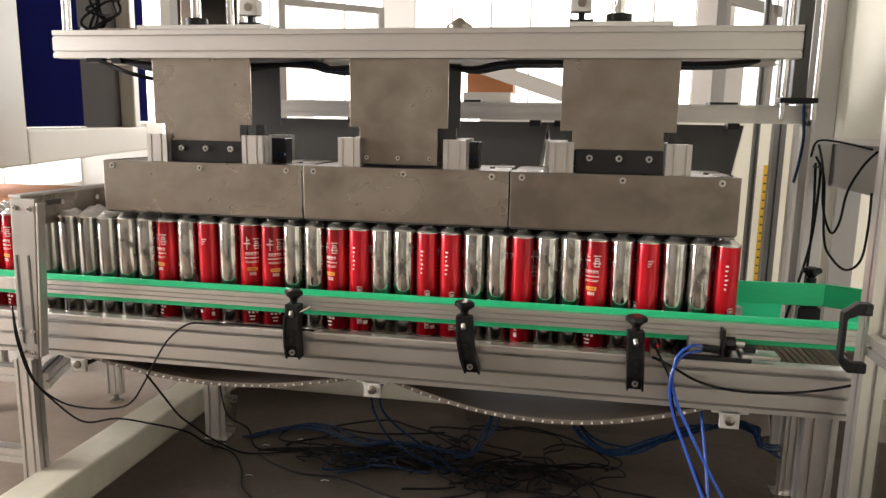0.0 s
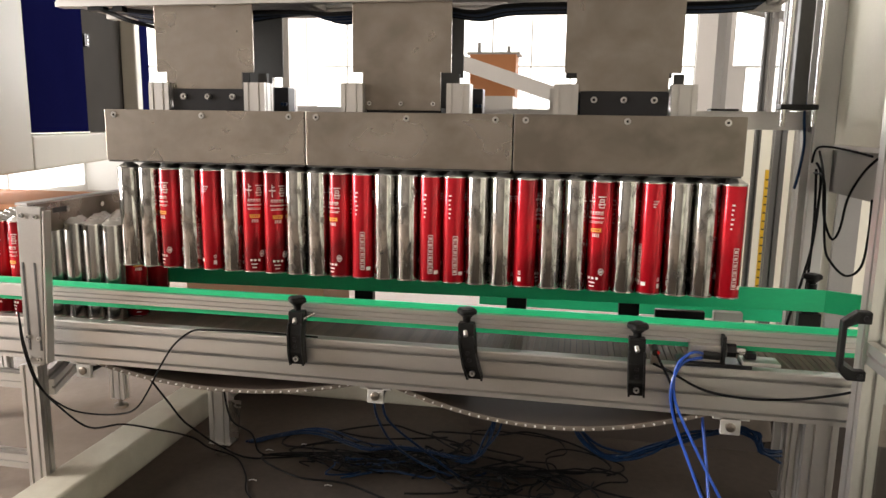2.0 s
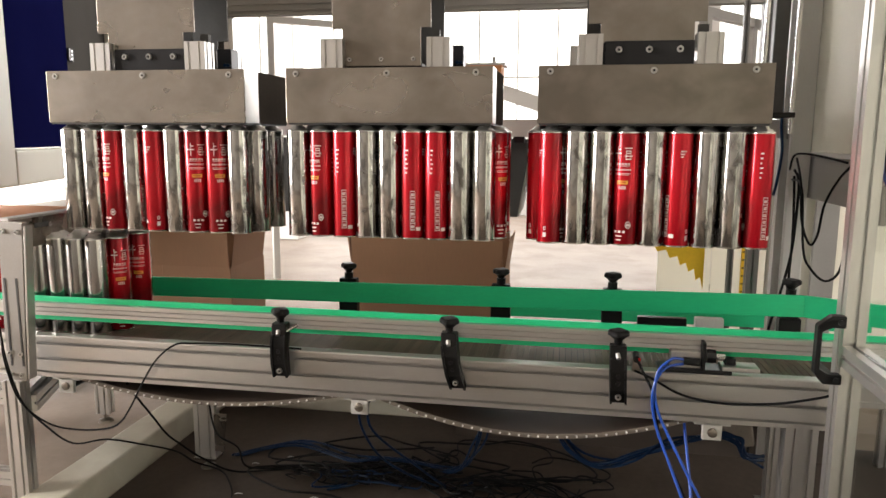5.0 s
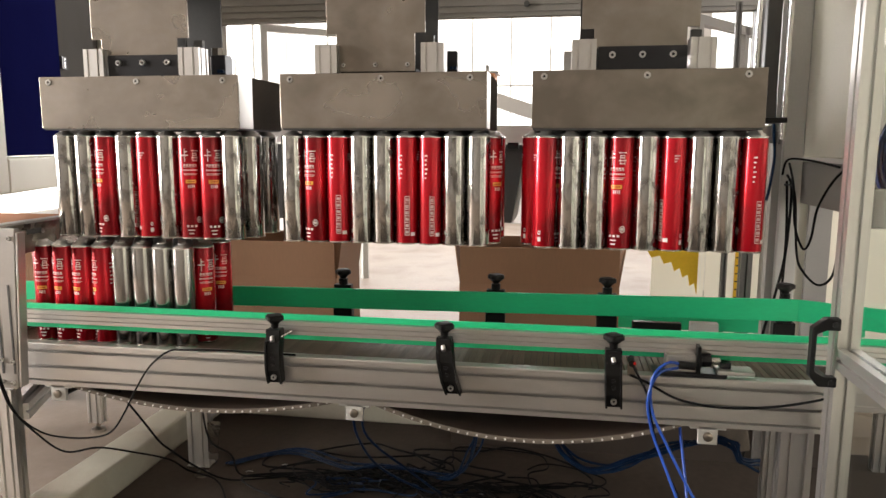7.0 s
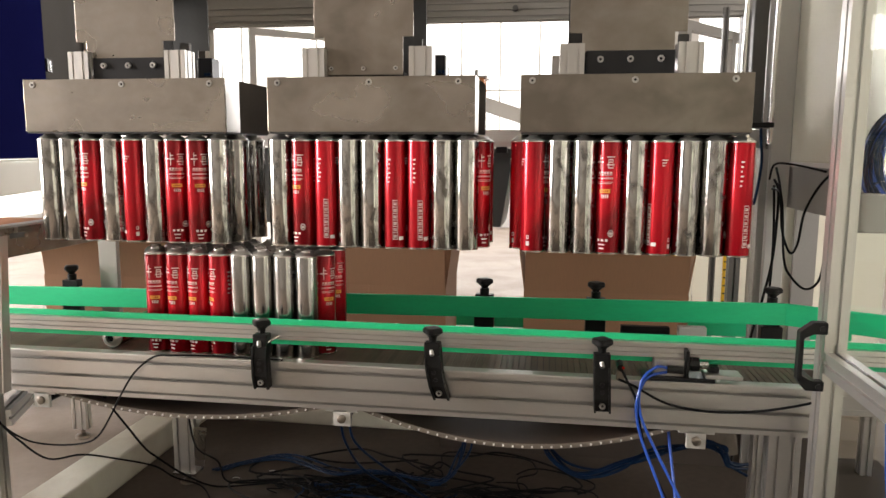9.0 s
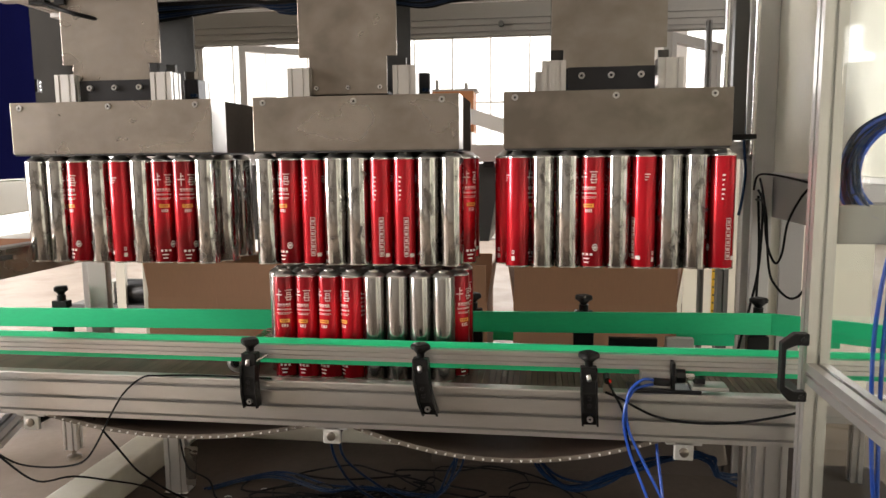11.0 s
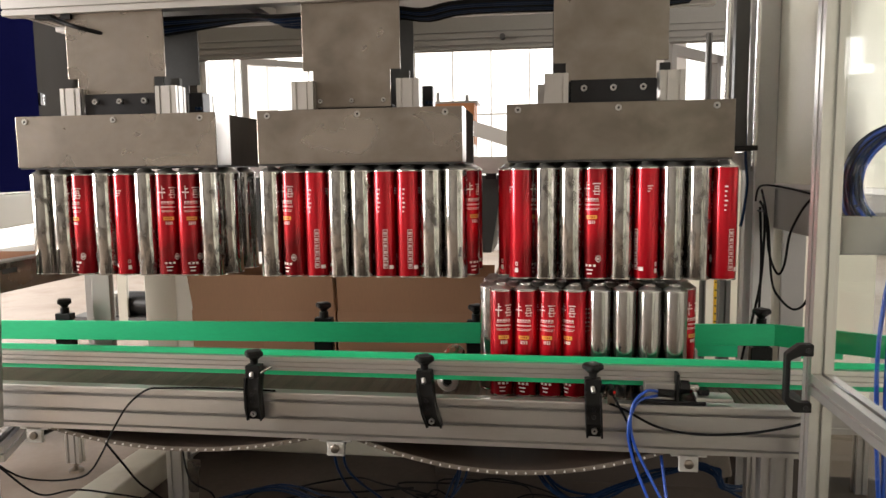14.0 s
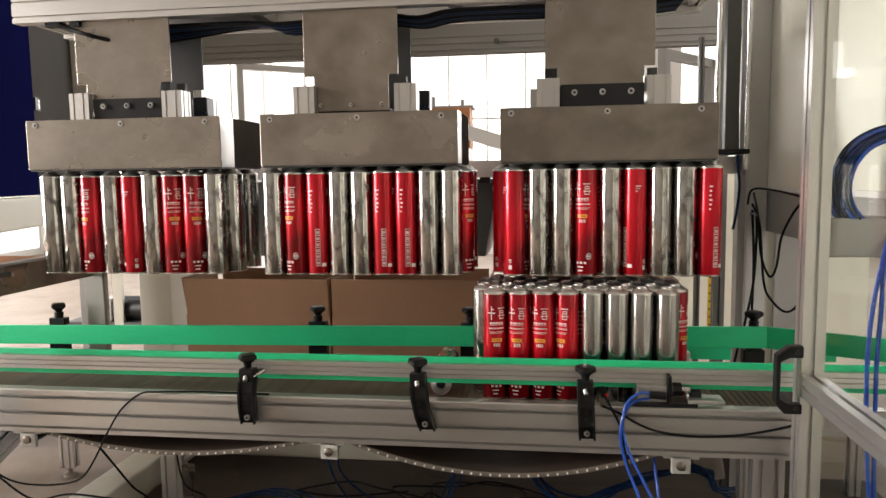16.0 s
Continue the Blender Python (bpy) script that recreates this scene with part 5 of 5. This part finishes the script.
def floor_cables():
    g = thing("floor_cable", "thick black cable running over the base tube", "cable")
    part("sheath", sweep([(-0.252, -0.19, 0.06), (-0.240, -0.19, -0.043), (-0.22, -0.17, -0.168), (-0.168, -0.15, -0.245), (-0.094, -0.13, -0.306), (-0.007, -0.10, -0.30), (0.07, -0.05, -0.33), (0.10, 0.10, -0.42), (0.09, 0.23, -0.52), (0.163, 0.275, FL + 0.012), (0.253, 0.168, FL + 0.012), (0.311, 0.058, FL + 0.012), (0.40, -0.03, FL + 0.012), (0.55, -0.2, FL + 0.012)], 0.0030, 8, 6), RUBBER, g, smooth=True)
    g = thing("floor_cable", "black cable hanging from the beam to the base plate", "cable")
    part("sheath", sweep([(0.04, -0.06, -0.118), (0.057, -0.05, -0.161), (0.086, 0.0, -0.259), (0.101, 0.05, -0.338), (0.109, 0.1, -0.389), (0.14, 0.2, -0.49), (0.22, 0.28, FL + 0.012), (0.4, 0.34, FL + 0.012)], 0.0034, 8, 6), RUBBER, g, smooth=True)
    g = thing("floor_cable", "thin dark cable looping down beside the conveyor leg", "cable")
    part("sheath", sweep([(0.13, 0.25, -0.12), (0.135, 0.26, -0.3), (0.16, 0.26, -0.42), (0.23, 0.27, -0.47), (0.25, 0.28, -0.54), (0.3, 0.32, FL + 0.012), (0.42, 0.36, FL + 0.012)], 0.0032, 8, 6), RUBBER, g, smooth=True)
    g = thing("floor_cable", "pair of black cables dropping from the roller bracket", "cable")
    for dx in (0, 0.03):
        part("sheath", sweep([(0.77 + dx, -0.06, -0.13), (0.765 + dx, 0.0, -0.25), (0.80 + dx * 3, 0.15, -0.42), (0.95 + dx, 0.3, FL + 0.012), (1.05, 0.35, FL + 0.012)], 0.004, 8, 6), DARK_TUBE, g, smooth=True)
    random.seed(31)
    for k in range(34):
        blue = k in (3, 8, 14)
        if k < 18:
            cx, cy, size = random.uniform(0.50, 0.80), random.uniform(0.28, 0.42), random.uniform(0.025, 0.10)
        elif k < 27:
            cx, cy, size = random.uniform(1.05, 1.42), random.uniform(0.24, 0.38), random.uniform(0.05, 0.13)
        else:
            cx, cy, size = random.uniform(0.30, 1.7), random.uniform(0.25, 0.6), random.uniform(0.06, 0.2)
        pts, a, r = [], random.random() * 6.28, size
        n = random.randrange(9, 20)
        for i in range(n):
            a += random.uniform(0.35, 0.95)
            rr = r * (1 + 0.55 * random.uniform(-1, 1))
            pts.append((cx + 1.5 * rr * math.cos(a), cy + 0.8 * rr * math.sin(a), FL + 0.013 + 0.02 * random.random() * (i not in (0, n - 1))))
        g = thing("floor_cable", "blue air hose lying tangled on the base plate" if blue else "black cable lying tangled on the base plate", "cable", group="tangled cables")
        part("sheath", sweep(pts, 0.0036 if blue else random.choice((0.0026, 0.003, 0.0036)), 6, 5), DARK_TUBE if blue else RUBBER, g, smooth=True)
    e = lambda w: random.uniform(-w, w)
    for k in range(5):
        g = thing("floor_cable", "blue air hose bundle slung under the conveyor", "cable", group="hose bundle")
        part("sheath", sweep([(1.27, 0.38, -0.21), (1.31, 0.30 + e(0.01), -0.28), (1.375 + e(0.02), 0.17 + e(0.02), -0.345 + e(0.015)), (1.469 + e(0.02), 0.15 + e(0.02), -0.368 + e(0.014)), (1.565, 0.15 + e(0.02), -0.335 + e(0.012)), (1.657, 0.15 + e(0.02), -0.288 + e(0.012)), (1.779, 0.14, -0.246 + e(0.01)), (1.845 + e(0.01), 0.13, -0.256 + e(0.012)), (1.87 + e(0.02), 0.12, -0.295 + e(0.012)), (1.92, 0.14, -0.315 + e(0.02))], 0.0042, 8, 6), DARK_TUBE, g, smooth=True)
    for k in range(4):
        g = thing("floor_cable", "blue air hose lying through the cable pile", "cable", group="hose bundle")
        part("sheath", sweep([(0.16 + e(0.02), 0.40, FL + 0.012), (0.375 + e(0.05), 0.50 + e(0.05), -0.555), (0.595, 0.424 + e(0.03), -0.545 + e(0.01)), (0.724, 0.417 + e(0.02), -0.545 + e(0.01)), (0.844, 0.425 + e(0.01), -0.545), (0.992 + e(0.02), 0.401 + e(0.02), -0.548 + e(0.01)), (1.05 + e(0.02), 0.50, -0.49), (1.075 + e(0.02), 0.52, -0.36), (1.09, 0.46, -0.215)], 0.0042, 8, 6), DARK_TUBE, g, smooth=True)
    b = thing("junction_box", "crumpled pale plastic wrapped junction box under the conveyor", "junction box")
    part("housing", plate([(1.80, -0.205), (1.89, -0.20), (1.905, -0.29), (1.86, -0.30), (1.81, -0.25)], 0.05, pose(0, 0.18, 0)), GREYBEIGE, b, bevel=0.006)
    for i in range(14):
        x, y = random.uniform(-0.1, 1.6), random.uniform(-0.4, 0.6)
        q = thing("cable_tie", "cut white cable tie scrap on the base plate", "scrap", group="floor scraps")
        part("strip", sweep([(x, y, FL + 0.009), (x + 0.012, y + 0.004, FL + 0.011), (x + 0.026, y + 0.004, FL + 0.009)], 0.0013, 6, 3), WHITE, q)


setting()
conv = conveyor()
rails()
brackets()
gate()
beam = carriage()
heads = [head(*h) for h in HEADS]
hoppers()
carton_conveyor()
box_b = carton()
left_side()
right_side()
door()
rear_frame()
valve()
floor_cables()

protos = build_cans()
CANS_HELD, CANS_BELT = [], []
first = dict(protos)


def one_can(red, m):
    if first.get(red) is not None:
        ob, first[red] = first[red], None
        ob.matrix_basis = m
        return ob
    return copy_thing(protos[red], m)


for red, k, x, y, turn in gripped(protos):
    CANS_HELD.append((one_can(red, pose(x, y, 0.0005, 0, 0, turn)), k, x, y, turn))
for red, x, y, turn in queued():
    CANS_BELT.append((one_can(red, pose(x, y, 0.0005, 0, 0, turn)), x, y, turn))
fallen = tagged(copy_thing(protos[True], pose(-0.9, 0, 0.035)), "red aerosol can fallen on its side on the belt")
box_a, box_c = copy_thing(box_b, pose(-1.37, 0.8, -0.255)), copy_thing(box_b, pose(-2.52, 0.8, -0.255))
chain_slats(conv)


# ---- movement ----
def between(t, rows):
    """Straight from row to row."""
    for (t0, v0), (t1, v1) in zip(rows, rows[1:]):
        if t <= t1:
            return v0 + (v1 - v0) * max(0.0, (t - t0)) / (t1 - t0)
    return rows[-1][1]


UP = ((0, 0), (1.2, 0), (1.32, 0.012), (1.5, 0.053), (2.0, 0.169), (2.5, 0.281), (2.65, 0.308), (2.8, LIFT), (15.6, LIFT), (16, LIFT + 0.007))
SLIDE = (((0, 0), (4.25, 0), (4.4, -0.015), (4.8, -0.1), (5.0, -0.1165), (16, -0.1165)),
         ((0, 0), (16, 0)),
         ((0, 0), (3.5, 0), (3.62, 0.015), (4.0, 0.099), (4.12, 0.1125), (16, 0.1125)))
BACK = ((0, 0), (15.2, 0), (15.4, 0.012), (15.6, 0.028), (15.8, 0.047), (16, 0.068))      # the gripper starts towards the cartons
CLING = ((0, 0), (1.2, 0), (1.5, 0.006), (16, 0.006))      # the magnets draw the cans up against the heads
BELTWAY = ((0, 0), (5.55, 0), (5.65, 0.01), (13.82, 1.7575), (13.94, 1.763), (16, 1.763))


def path(times, f):
    return [(t, f(t)) for t in times]


def motions():
    lift_t = (0, 0.6, 1.2, 1.32, 1.5, 1.75, 2.0, 2.25, 2.5, 2.65, 2.8, 3.0, 8, 15, 15.2, 15.4, 15.6, 15.8, 16)
    walk(beam, path(lift_t, lambda t: pose(0, between(t, BACK), between(t, UP))))
    extra = ((3.5, 4.25, 4.4, 4.6, 4.8, 5.0, 5.5), (), (3.5, 3.62, 3.8, 4.0, 4.12, 4.5))
    for k, h in enumerate(heads):
        times = sorted(set(lift_t) | set(extra[k]))
        walk(h, path(times, lambda t: pose(between(t, SLIDE[k]), between(t, BACK), between(t, UP))))
    for ob, k, x, y, turn in CANS_HELD:
        times = sorted(set(lift_t) | set(extra[k]))
        walk(ob, path(times, lambda t: pose(x + between(t, SLIDE[k]), y + between(t, BACK), 0.0005 + between(t, UP) + between(t, CLING), 0, 0, turn)))
    bt = (0, 3, 5.55, 5.65, 6.5, 8, 9.5, 11, 12.5, 13.5, 13.82, 13.94, 14.3, 16)
    for ob, x, y, turn in CANS_BELT:
        walk(ob, path(bt, lambda t: pose(x + between(t, BELTWAY), y, 0.0005, 0, 0, turn)))
    walk(fallen, path(bt, lambda t: pose(-0.69 + between(t, BELTWAY), 0.285, 0.0335, 90, 0, 3)))
    for ob, start, stop in ((box_b, -0.22, 1.86), (box_a, -1.37, 1.145), (box_c, -2.50, 0.523)):
        te = (stop - start) / 0.262
        times = sorted({0, te * 0.3, te * 0.7, te - 0.1, te, te + 0.1, te + 0.5, 16})
        walk(ob, path([t for t in times if t <= 16], lambda t: pose(start + min(0.262 * t, stop - start), 0.80, -0.255)))


motions()
